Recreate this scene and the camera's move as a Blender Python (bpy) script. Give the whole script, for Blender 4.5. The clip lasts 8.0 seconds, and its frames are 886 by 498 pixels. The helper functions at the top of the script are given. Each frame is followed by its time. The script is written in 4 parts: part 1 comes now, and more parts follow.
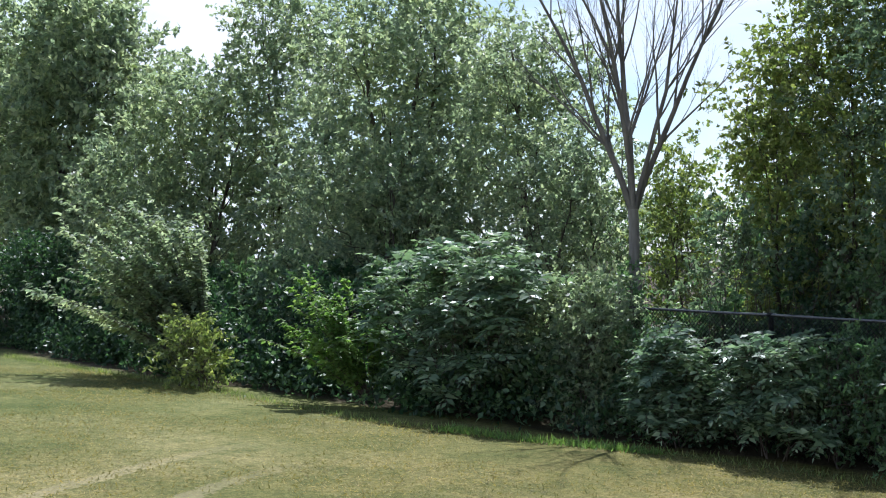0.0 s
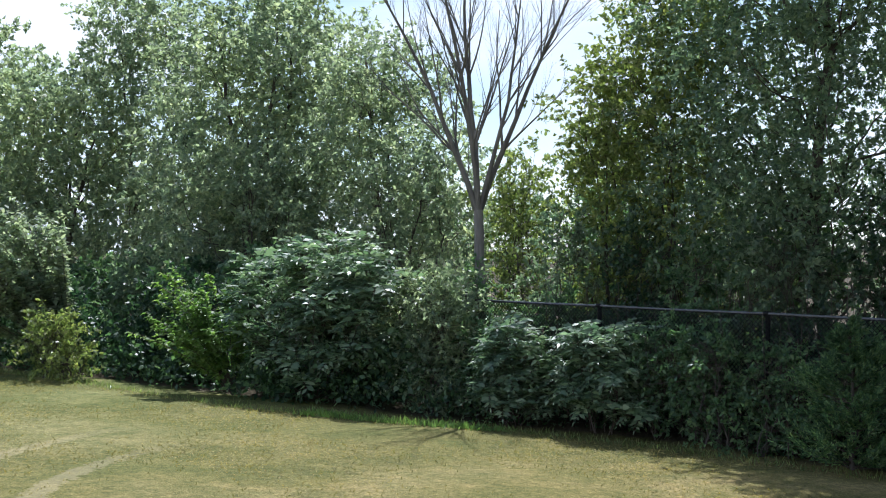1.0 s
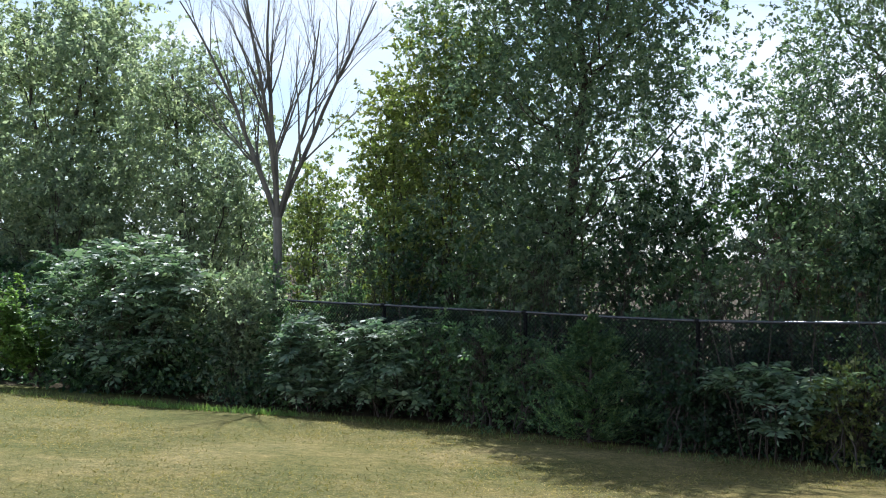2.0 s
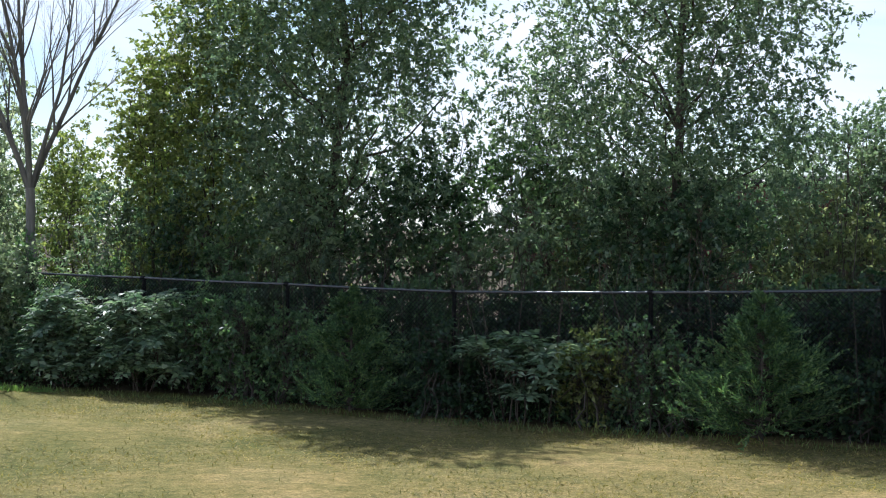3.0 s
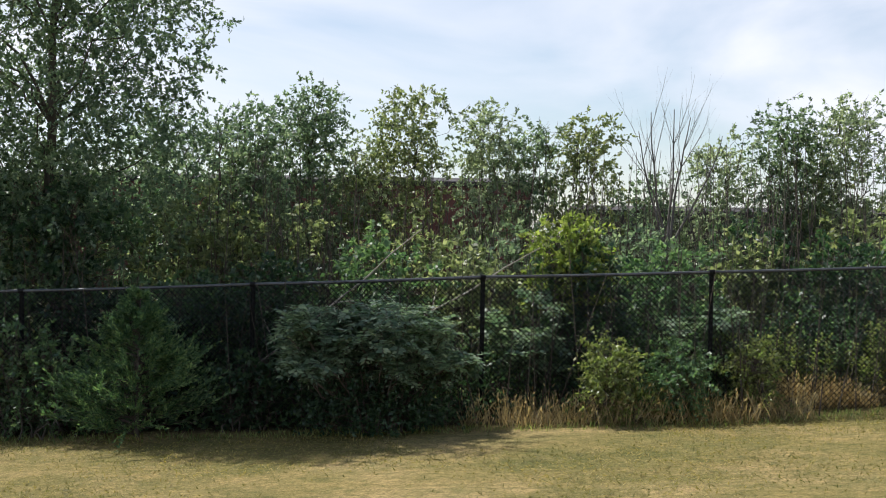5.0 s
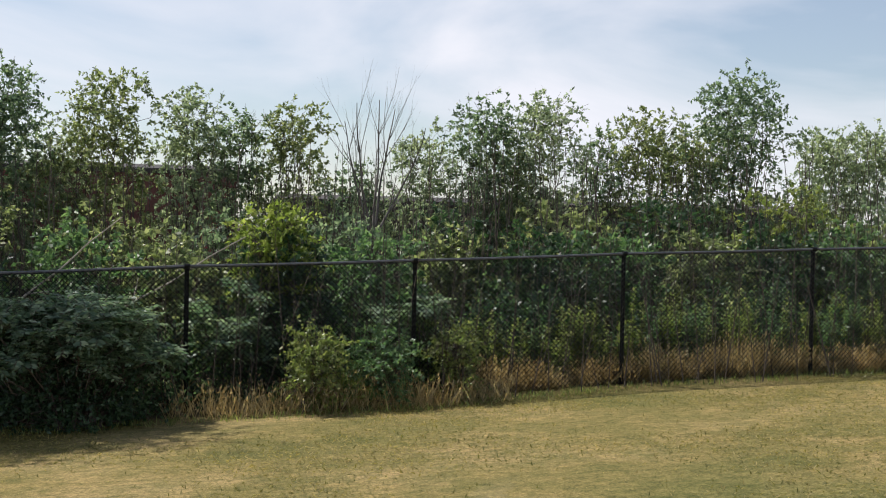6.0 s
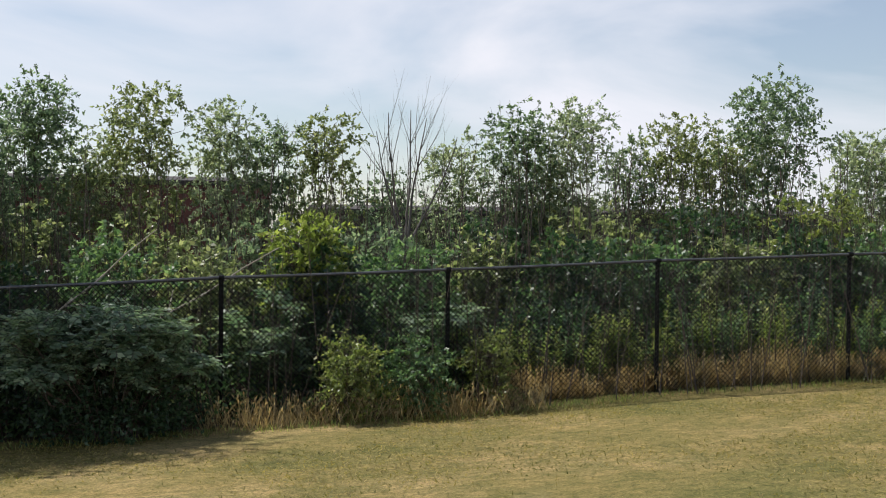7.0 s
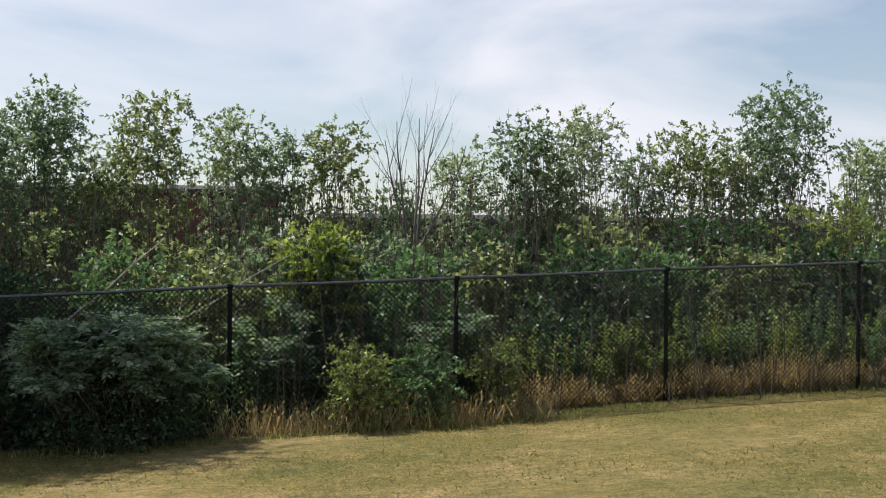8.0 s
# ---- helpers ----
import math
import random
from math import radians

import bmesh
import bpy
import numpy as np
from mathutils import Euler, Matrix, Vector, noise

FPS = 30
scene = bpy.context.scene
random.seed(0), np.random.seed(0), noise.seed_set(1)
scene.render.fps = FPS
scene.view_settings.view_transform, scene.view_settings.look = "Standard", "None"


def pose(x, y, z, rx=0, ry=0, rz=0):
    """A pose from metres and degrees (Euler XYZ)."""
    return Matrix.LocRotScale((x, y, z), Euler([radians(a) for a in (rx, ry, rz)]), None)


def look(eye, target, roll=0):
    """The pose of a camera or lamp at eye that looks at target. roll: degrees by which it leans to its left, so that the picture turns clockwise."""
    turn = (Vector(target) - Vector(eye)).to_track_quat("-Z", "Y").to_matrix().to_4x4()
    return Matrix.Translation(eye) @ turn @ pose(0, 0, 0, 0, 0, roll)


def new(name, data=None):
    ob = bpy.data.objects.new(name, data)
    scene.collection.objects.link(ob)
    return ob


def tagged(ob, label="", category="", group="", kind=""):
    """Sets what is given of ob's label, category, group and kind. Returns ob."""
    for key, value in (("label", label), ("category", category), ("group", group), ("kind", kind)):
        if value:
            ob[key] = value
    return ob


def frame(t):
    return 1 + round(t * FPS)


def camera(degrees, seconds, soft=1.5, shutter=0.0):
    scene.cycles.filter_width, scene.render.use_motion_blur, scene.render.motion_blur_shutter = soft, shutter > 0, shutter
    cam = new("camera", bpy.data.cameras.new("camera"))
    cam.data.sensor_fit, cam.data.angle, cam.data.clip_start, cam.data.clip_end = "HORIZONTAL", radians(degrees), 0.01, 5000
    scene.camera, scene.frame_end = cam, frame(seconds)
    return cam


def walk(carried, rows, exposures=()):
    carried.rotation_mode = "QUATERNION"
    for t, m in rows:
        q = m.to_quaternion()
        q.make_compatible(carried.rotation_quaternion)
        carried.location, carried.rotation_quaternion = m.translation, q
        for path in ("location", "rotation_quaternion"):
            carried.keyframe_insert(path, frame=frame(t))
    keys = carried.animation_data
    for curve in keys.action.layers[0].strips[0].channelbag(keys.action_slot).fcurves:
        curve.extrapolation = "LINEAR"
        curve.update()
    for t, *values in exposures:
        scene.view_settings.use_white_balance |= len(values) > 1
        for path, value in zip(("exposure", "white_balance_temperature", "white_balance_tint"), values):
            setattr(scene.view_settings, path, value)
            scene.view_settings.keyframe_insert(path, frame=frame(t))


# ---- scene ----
cam = camera(40.5, 8.0, 1.05)
PATH = [
    (0, (5.110, -13.037, 2.115), (3.446, -11.928, 2.124), -0.49),
    (0.5, (5.036, -12.969, 2.139), (3.427, -11.781, 2.139), -0.69),
    (1, (6.289, -14.119, 2.138), (4.779, -12.807, 2.138), -0.41),
    (1.2, (6.583, -14.389, 2.132), (5.123, -13.023, 2.134), -0.01),
    (2.3, (8.204, -15.877, 2.140), (6.987, -14.290, 2.141), 0.38),
    (2.5, (8.204, -15.877, 2.140), (7.024, -14.262, 2.131), 0.37),
    (3, (8.204, -15.877, 2.140), (7.255, -14.117, 2.107), 0.67),
    (3.5, (8.204, -15.877, 2.140), (7.472, -14.017, 2.100), 1.30),
    (4, (8.204, -15.877, 2.140), (7.763, -13.927, 2.109), 1.22),
    (4.5, (8.204, -15.877, 2.140), (8.000, -13.888, 2.116), 0.82),
    (5, (8.204, -15.877, 2.140), (8.233, -13.878, 2.115), 0.89),
    (5.2, (8.204, -15.877, 2.140), (8.431, -13.890, 2.105), 0.82),
    (6.3, (8.204, -15.877, 2.140), (8.721, -13.946, 2.108), 1.15),
    (6.5, (8.204, -15.877, 2.140), (8.721, -13.945, 2.109), 1.21),
    (7, (8.204, -15.877, 2.140), (8.661, -13.930, 2.119), 0.50),
    (7.5, (8.204, -15.877, 2.140), (8.659, -13.930, 2.127), 0.39),
    (8, (8.204, -15.877, 2.140), (8.647, -13.927, 2.133), 0.46),
]
walk(cam, [(t, look(eye, target, roll)) for t, eye, target, roll in PATH],
     [(0.0, 0.42, 5700, 9), (0.5, 0.50, 5700, 9), (1.2, 0.47, 5720, 9), (2.5, 0.46, 5780, 9), (3.5, 0.42, 5900, 9), (5.0, 0.22, 6350, 10), (6.5, 0.07, 6540, 11), (8.0, 0.07, 6540, 11)])

# ---------------- light ----------------
SUN_WAY = Vector((0.47, -0.46, -1.01)).normalized()
world = bpy.data.worlds.new("sky")
scene.world = world
world.use_nodes = True
wn, wl = world.node_tree.nodes, world.node_tree.links
wn.clear()
w_out = wn.new("ShaderNodeOutputWorld")
sky = wn.new("ShaderNodeTexSky")
sky.sky_type = "NISHITA"
sky.sun_disc = False
sky.sun_elevation = math.asin(-SUN_WAY.z)
sky.sun_rotation = math.atan2(-SUN_WAY.x, -SUN_WAY.y)
sky.air_density, sky.dust_density, sky.ozone_density = 1.0, 0.4, 1.2
bg_sky = wn.new("ShaderNodeBackground")
bg_sky.inputs["Strength"].default_value = 0.10
bg_cloud = wn.new("ShaderNodeBackground")
bg_cloud.inputs["Color"].default_value = (0.90, 0.92, 1.0, 1)
bg_cloud.inputs["Strength"].default_value = 0.93
w_tc = wn.new("ShaderNodeTexCoord")
w_map = wn.new("ShaderNodeMapping")
w_map.inputs["Scale"].default_value = (1.0, 1.0, 3.2)
w_noise = wn.new("ShaderNodeTexNoise")
w_noise.inputs["Scale"].default_value = 2.3
w_noise.inputs["Detail"].default_value = 7
w_noise.inputs["Roughness"].default_value = 0.5
w_noise.inputs["Distortion"].default_value = 0.5
w_ramp = wn.new("ShaderNodeValToRGB")
w_ramp.color_ramp.elements[0].position, w_ramp.color_ramp.elements[1].position = 0.36, 0.60
w_ramp.color_ramp.elements[0].color, w_ramp.color_ramp.elements[1].color = (0.18, 0.18, 0.18, 1), (1, 1, 1, 1)
w_mix = wn.new("ShaderNodeMixShader")
wl.new(w_tc.outputs["Generated"], w_map.inputs["Vector"])
wl.new(w_map.outputs["Vector"], w_noise.inputs["Vector"])
wl.new(w_noise.outputs["Fac"], w_ramp.inputs["Fac"])
w_sep = wn.new("ShaderNodeSeparateXYZ")
w_high = wn.new("ShaderNodeMapRange")
w_high.interpolation_type = "SMOOTHSTEP"
w_high.inputs[1].default_value, w_high.inputs[2].default_value = 0.28, 0.75
w_high.inputs[3].default_value, w_high.inputs[4].default_value = 1.0, 0.12
w_mul = wn.new("ShaderNodeMath")
w_mul.operation = "MULTIPLY"
wl.new(w_tc.outputs["Generated"], w_sep.inputs[0])
wl.new(w_sep.outputs["Z"], w_high.inputs[0])
wl.new(w_ramp.outputs["Color"], w_mul.inputs[0])
wl.new(w_high.outputs[0], w_mul.inputs[1])
wl.new(w_mul.outputs[0], w_mix.inputs["Fac"])
wl.new(sky.outputs["Color"], bg_sky.inputs["Color"])
wl.new(bg_sky.outputs["Background"], w_mix.inputs[1])
wl.new(bg_cloud.outputs["Background"], w_mix.inputs[2])
wl.new(w_mix.outputs["Shader"], w_out.inputs["Surface"])

sun_data = bpy.data.lights.new("sun", "SUN")
sun_data.energy = 5.0
sun_data.angle = radians(0.53)
sun_data.color = (1.0, 0.965, 0.91)
sun = new("sun", sun_data)
sun.matrix_world = SUN_WAY.to_track_quat("-Z", "Y").to_matrix().to_4x4()

RNG = np.random.default_rng(7)


# ---------------- mesh tools ----------------
class Geo:
    """Quads gathered into one mesh."""

    def __init__(self):
        self.v, self.q, self.n = [], [], 0

    def add(self, v, q):
        v = np.asarray(v, float).reshape(-1, 3)
        self.v.append(v)
        self.q.append(np.asarray(q, np.int64).reshape(-1, 4) + self.n)
        self.n += len(v)

    def mesh(self, name, mat, smooth=False):
        me = bpy.data.meshes.new(name)
        if self.n:
            v, q = np.concatenate(self.v), np.concatenate(self.q)
            me.vertices.add(len(v))
            me.vertices.foreach_set("co", v.ravel())
            me.loops.add(q.size)
            me.loops.foreach_set("vertex_index", q.ravel().astype(np.int32))
            me.polygons.add(len(q))
            me.polygons.foreach_set("loop_start", (np.arange(len(q)) * 4).astype(np.int32))
            me.update(calc_edges=True)
            if smooth:
                me.shade_smooth()
        me.materials.append(mat)
        return me


def unit(a):
    return a / np.maximum(np.linalg.norm(a, axis=-1, keepdims=True), 1e-9)


def leaf_quads(geo, pos, way, nrm, length, width, fold=0.3):
    """Folded rhombic leaves: foot at pos, along way."""
    n = len(pos)
    way = unit(way)
    side = unit(np.cross(way, nrm))
    up = np.cross(side, way)
    length = np.broadcast_to(length, (n,))[:, None]
    width = np.broadcast_to(width, (n,))[:, None]
    mid = pos + way * length * 0.42
    v = np.stack([pos, mid - side * width * 0.5 + up * width * fold * 0.5, pos + way * length - up * length * 0.08, mid + side * width * 0.5 + up * width * fold * 0.5], 1)
    geo.add(v, np.arange(4 * n).reshape(n, 4))


def tube(geo, pts, radii, sides=5):
    """A tapered tube along a polyline."""
    pts = np.asarray(pts, float)
    radii = np.broadcast_to(radii, (len(pts),))
    way = unit(np.gradient(pts, axis=0))
    ref = np.where(np.abs(way[:, 2:3]) > 0.8, np.array([[1.0, 0.1, 0]]), np.array([[0, 0, 1.0]]))
    a = unit(np.cross(way, ref))
    b = np.cross(way, a)
    ang = np.arange(sides) * 2 * np.pi / sides
    ring = pts[:, None] + (a[:, None] * np.cos(ang)[None, :, None] + b[:, None] * np.sin(ang)[None, :, None]) * radii[:, None, None]
    q = []
    for i in range(len(pts) - 1):
        for k in range(sides):
            q.append((i * sides + k, i * sides + (k + 1) % sides, (i + 1) * sides + (k + 1) % sides, (i + 1) * sides + k))
    geo.add(ring.reshape(-1, 3), q)


def straws(geo, p0, p1, r0, r1):
    """Many thin three-sided rods at once."""
    n = len(p0)
    way = unit(p1 - p0)
    a = unit(np.cross(way, np.array([0.31, 0.27, 0.91])))
    b = np.cross(way, a)
    r0 = np.broadcast_to(r0, (n,))[:, None, None]
    r1 = np.broadcast_to(r1, (n,))[:, None, None]
    ang = np.arange(3) * 2 * np.pi / 3
    ring = a[:, None] * np.cos(ang)[None, :, None] + b[:, None] * np.sin(ang)[None, :, None]
    v = np.concatenate([p0[:, None] + ring * r0, p1[:, None] + ring * r1], 1)
    base = (np.arange(n) * 6)[:, None, None]
    q = np.array([[0, 1, 4, 3], [1, 2, 5, 4], [2, 0, 3, 5]])[None] + base
    geo.add(v, q)


def thing(name, place, label, category, group=""):
    ob = new(name)
    ob.location = place
    ob.empty_display_size = 0.2
    return tagged(ob, label, category, group)


def part_mesh(name, me, parent, label="", kind=""):
    ob = new(name, me)
    ob.parent = parent
    return tagged(ob, label, kind=kind)


def part(name, bm, material, parent, label=""):
    me = bpy.data.meshes.new(name)
    bm.to_mesh(me)
    bm.free()
    me.materials.append(material)
    return part_mesh(name, me, parent, label)


def box(bm, x0, x1, y0, y1, z0, z1):
    m = Matrix.LocRotScale(((x0 + x1) / 2, (y0 + y1) / 2, (z0 + z1) / 2), None, (x1 - x0, y1 - y0, z1 - z0))
    return bmesh.ops.create_cube(bm, size=1, matrix=m)["verts"]


def rod(bm, p0, p1, r, sides=12):
    p0, p1 = Vector(p0), Vector(p1)
    m = Matrix.Translation((p0 + p1) / 2) @ (p1 - p0).to_track_quat("Z", "Y").to_matrix().to_4x4()
    return bmesh.ops.create_cone(bm, cap_ends=True, segments=sides, radius1=r, radius2=r, depth=(p1 - p0).length, matrix=m)["verts"]


# ---------------- materials ----------------
def material(name):
    m = bpy.data.materials.new(name)
    m.use_nodes = True
    nt = m.node_tree
    return m, nt, nt.nodes["Principled BSDF"], nt.nodes["Material Output"]


def ramp(nt, fac, *stops):
    r = nt.nodes.new("ShaderNodeValToRGB")
    els = r.color_ramp.elements
    while len(els) < len(stops):
        els.new(0.5)
    for e, (p, c) in zip(els, stops):
        e.position, e.color = p, (*c, 1)
    nt.links.new(fac, r.inputs["Fac"])
    return r.outputs["Color"]


def noise_tex(nt, scale, detail=4, rough=0.55):
    t = nt.nodes.new("ShaderNodeTexCoord")
    n = nt.nodes.new("ShaderNodeTexNoise")
    n.inputs["Scale"].default_value, n.inputs["Detail"].default_value, n.inputs["Roughness"].default_value = scale, detail, rough
    nt.links.new(t.outputs["Object"], n.inputs["Vector"])
    return n.outputs["Fac"]


def mixed(nt, fac, a, b, mode="MIX"):
    m = nt.nodes.new("ShaderNodeMix")
    m.data_type, m.blend_type = "RGBA", mode
    for sock, v in ((m.inputs[0], fac), (m.inputs[6], a), (m.inputs[7], b)):
        if isinstance(v, (int, float)):
            sock.default_value = v
        elif isinstance(v, tuple):
            sock.default_value = (*v, 1)
        else:
            nt.links.new(v, sock)
    return m.outputs[2]


def leaf_material(name, dark, mid, light, rough=0.5, through_light=0.35, glow=(1.4, 1.65, 0.95)):
    m, nt, bsdf, out = material(name)
    geo = nt.nodes.new("ShaderNodeNewGeometry")
    col = ramp(nt, geo.outputs["Random Per Island"], (0.0, dark), (0.55, mid), (1.0, light))
    patch = ramp(nt, noise_tex(nt, 0.9, 3), (0.3, (0.72, 0.78, 0.8)), (0.7, (1.2, 1.15, 0.95)))
    col = mixed(nt, 1.0, col, patch, "MULTIPLY")
    nt.links.new(col, bsdf.inputs["Base Color"])
    bsdf.inputs["Roughness"].default_value = rough
    bsdf.inputs["Specular IOR Level"].default_value = 0.5
    tl = nt.nodes.new("ShaderNodeBsdfTranslucent")
    nt.links.new(mixed(nt, 1.0, col, glow, "MULTIPLY"), tl.inputs["Color"])
    mx = nt.nodes.new("ShaderNodeMixShader")
    mx.inputs["Fac"].default_value = through_light
    nt.links.new(bsdf.outputs["BSDF"], mx.inputs[1])
    nt.links.new(tl.outputs["BSDF"], mx.inputs[2])
    nt.links.new(mx.outputs["Shader"], out.inputs["Surface"])
    return m


def rough_material(name, a, b, scale, rough=0.85, bump=0.3, metal=0.0, stretch=None):
    m, nt, bsdf, out = material(name)
    fac = noise_tex(nt, scale, 6, 0.62)
    if stretch:
        mp = nt.nodes.new("ShaderNodeMapping")
        mp.inputs["Scale"].default_value = stretch
        tc = nt.nodes.new("ShaderNodeTexCoord")
        nt.links.new(tc.outputs["Object"], mp.inputs["Vector"])
        nt.links.new(mp.outputs["Vector"], fac.node.inputs["Vector"])
    nt.links.new(ramp(nt, fac, (0.32, a), (0.68, b)), bsdf.inputs["Base Color"])
    bsdf.inputs["Roughness"].default_value, bsdf.inputs["Metallic"].default_value = rough, metal
    if bump:
        bp = nt.nodes.new("ShaderNodeBump")
        bp.inputs["Strength"].default_value, bp.inputs["Distance"].default_value = bump, 0.02
        nt.links.new(fac, bp.inputs["Height"])
        nt.links.new(bp.outputs["Normal"], bsdf.inputs["Normal"])
    return m


# green lowered well below the other leaves: deep shade put into the colour
LEAF_SHADE = leaf_material("leaf_shade_darkened", (0.024, 0.052, 0.032), (0.046, 0.088, 0.05), (0.095, 0.15, 0.085), 0.44, 0.42)
LEAF_MID = leaf_material("leaf_mid_green", (0.078, 0.135, 0.08), (0.125, 0.20, 0.11), (0.22, 0.29, 0.17), 0.44, 0.48)
LEAF_GREY = leaf_material("leaf_grey_green", (0.10, 0.15, 0.11), (0.17, 0.23, 0.155), (0.30, 0.345, 0.25), 0.38, 0.58, (1.35, 1.48, 1.1))
LEAF_PALE = leaf_material("leaf_pale_grey_green", (0.18, 0.23, 0.165), (0.285, 0.34, 0.245), (0.43, 0.46, 0.34), 0.38, 0.62, (1.4, 1.46, 1.12))
LEAF_WARM = leaf_material("leaf_yellow_green", (0.12, 0.15, 0.06), (0.21, 0.24, 0.09), (0.35, 0.345, 0.15), 0.38, 0.48)
LEAF_BRIGHT = leaf_material("leaf_bright_green", (0.15, 0.19, 0.055), (0.25, 0.295, 0.085), (0.38, 0.39, 0.14), 0.45, 0.48)
LEAF_SUMAC = leaf_material("leaf_sumac", (0.10, 0.16, 0.105), (0.185, 0.255, 0.17), (0.35, 0.42, 0.30), 0.42, 0.46, (1.3, 1.45, 1.05))
LEAF_JUNIPER = leaf_material("leaf_juniper", (0.055, 0.11, 0.065), (0.12, 0.20, 0.10), (0.26, 0.34, 0.16), 0.5, 0.42)
LEAF_OLIVE = leaf_material("leaf_olive_green", (0.12, 0.155, 0.085), (0.215, 0.255, 0.135), (0.36, 0.375, 0.22), 0.4, 0.58, (1.38, 1.45, 1.0))
LEAF_FRESH = leaf_material("leaf_fresh_green", (0.11, 0.18, 0.06), (0.19, 0.285, 0.085), (0.30, 0.37, 0.14), 0.45, 0.5)
DRY_GRASS = leaf_material("dry_grass", (0.28, 0.22, 0.12), (0.44, 0.355, 0.205), (0.58, 0.49, 0.32), 0.6, 0.45, (1.3, 1.15, 0.8))
LAWN_BLADE = leaf_material("lawn_blade", (0.15, 0.155, 0.055), (0.25, 0.215, 0.085), (0.42, 0.335, 0.16), 0.7, 0.5, (1.2, 1.2, 0.7))
BARK = rough_material("bark_dark", (0.045, 0.036, 0.028), (0.12, 0.10, 0.08), 9, 0.9, 0.6, stretch=(1, 1, 0.25))
BARK_DEAD = rough_material("bark_dead_grey", (0.08, 0.072, 0.064), (0.215, 0.195, 0.17), 7, 0.9, 0.6, stretch=(1, 1, 0.2))
BARK_BARE = rough_material("bare_weathered_trunk", (0.10, 0.09, 0.08), (0.29, 0.265, 0.23), 6, 0.85, 0.8, stretch=(1, 1, 0.16))
TWIG = rough_material("twig_brown", (0.06, 0.045, 0.035), (0.14, 0.11, 0.085), 6, 0.9, 0)
PALE_WOOD = rough_material("pale_dead_wood", (0.28, 0.24, 0.19), (0.46, 0.41, 0.34), 8, 0.8, 0.3)
RAIL_BLACK = rough_material("weathered_black_steel", (0.05, 0.051, 0.053), (0.10, 0.102, 0.105), 11, 0.24, 0.05)
MESH_BLACK = rough_material("black_coated_wire", (0.008, 0.0085, 0.009), (0.018, 0.0185, 0.02), 14, 0.45, 0)
MESH_BLACK.node_tree.nodes["Principled BSDF"].inputs["Specular IOR Level"].default_value = 0.2
FENCE_BLACK = rough_material("black_coated_steel", (0.005, 0.005, 0.006), (0.01, 0.0105, 0.011), 14, 0.45, 0.03)
FENCE_BLACK.node_tree.nodes["Principled BSDF"].inputs["Specular IOR Level"].default_value = 0.12
CAR_RUST = rough_material("oxide_red_steel", (0.10, 0.045, 0.036), (0.19, 0.068, 0.052), 1.3, 0.75, 0.2)
CAR_DARK = rough_material("dark_grey_brown_steel", (0.03, 0.027, 0.025), (0.065, 0.055, 0.05), 1.1, 0.75, 0.2)
CAR_RED = rough_material("red_paint", (0.24, 0.03, 0.03), (0.36, 0.05, 0.05), 2.0, 0.6, 0.1)
IRON = rough_material("wheel_iron", (0.03, 0.025, 0.02), (0.07, 0.055, 0.045), 5, 0.7, 0.2, 0.6)


# ---------------- ground ----------------
BASE_X = [-60, 0, 3, 6, 9, 12, 15, 18, 30, 60]
BASE_Z = [-0.63, -0.63, -0.54, -0.44, -0.32, -0.20, -0.06, 0.06, 0.35, 0.5]


def ground_z(x, y):
    x, y = np.asarray(x, float), np.asarray(y, float)
    return np.interp(x, BASE_X, BASE_Z) + np.clip(-1.0 - y, 0, 22) * 0.052


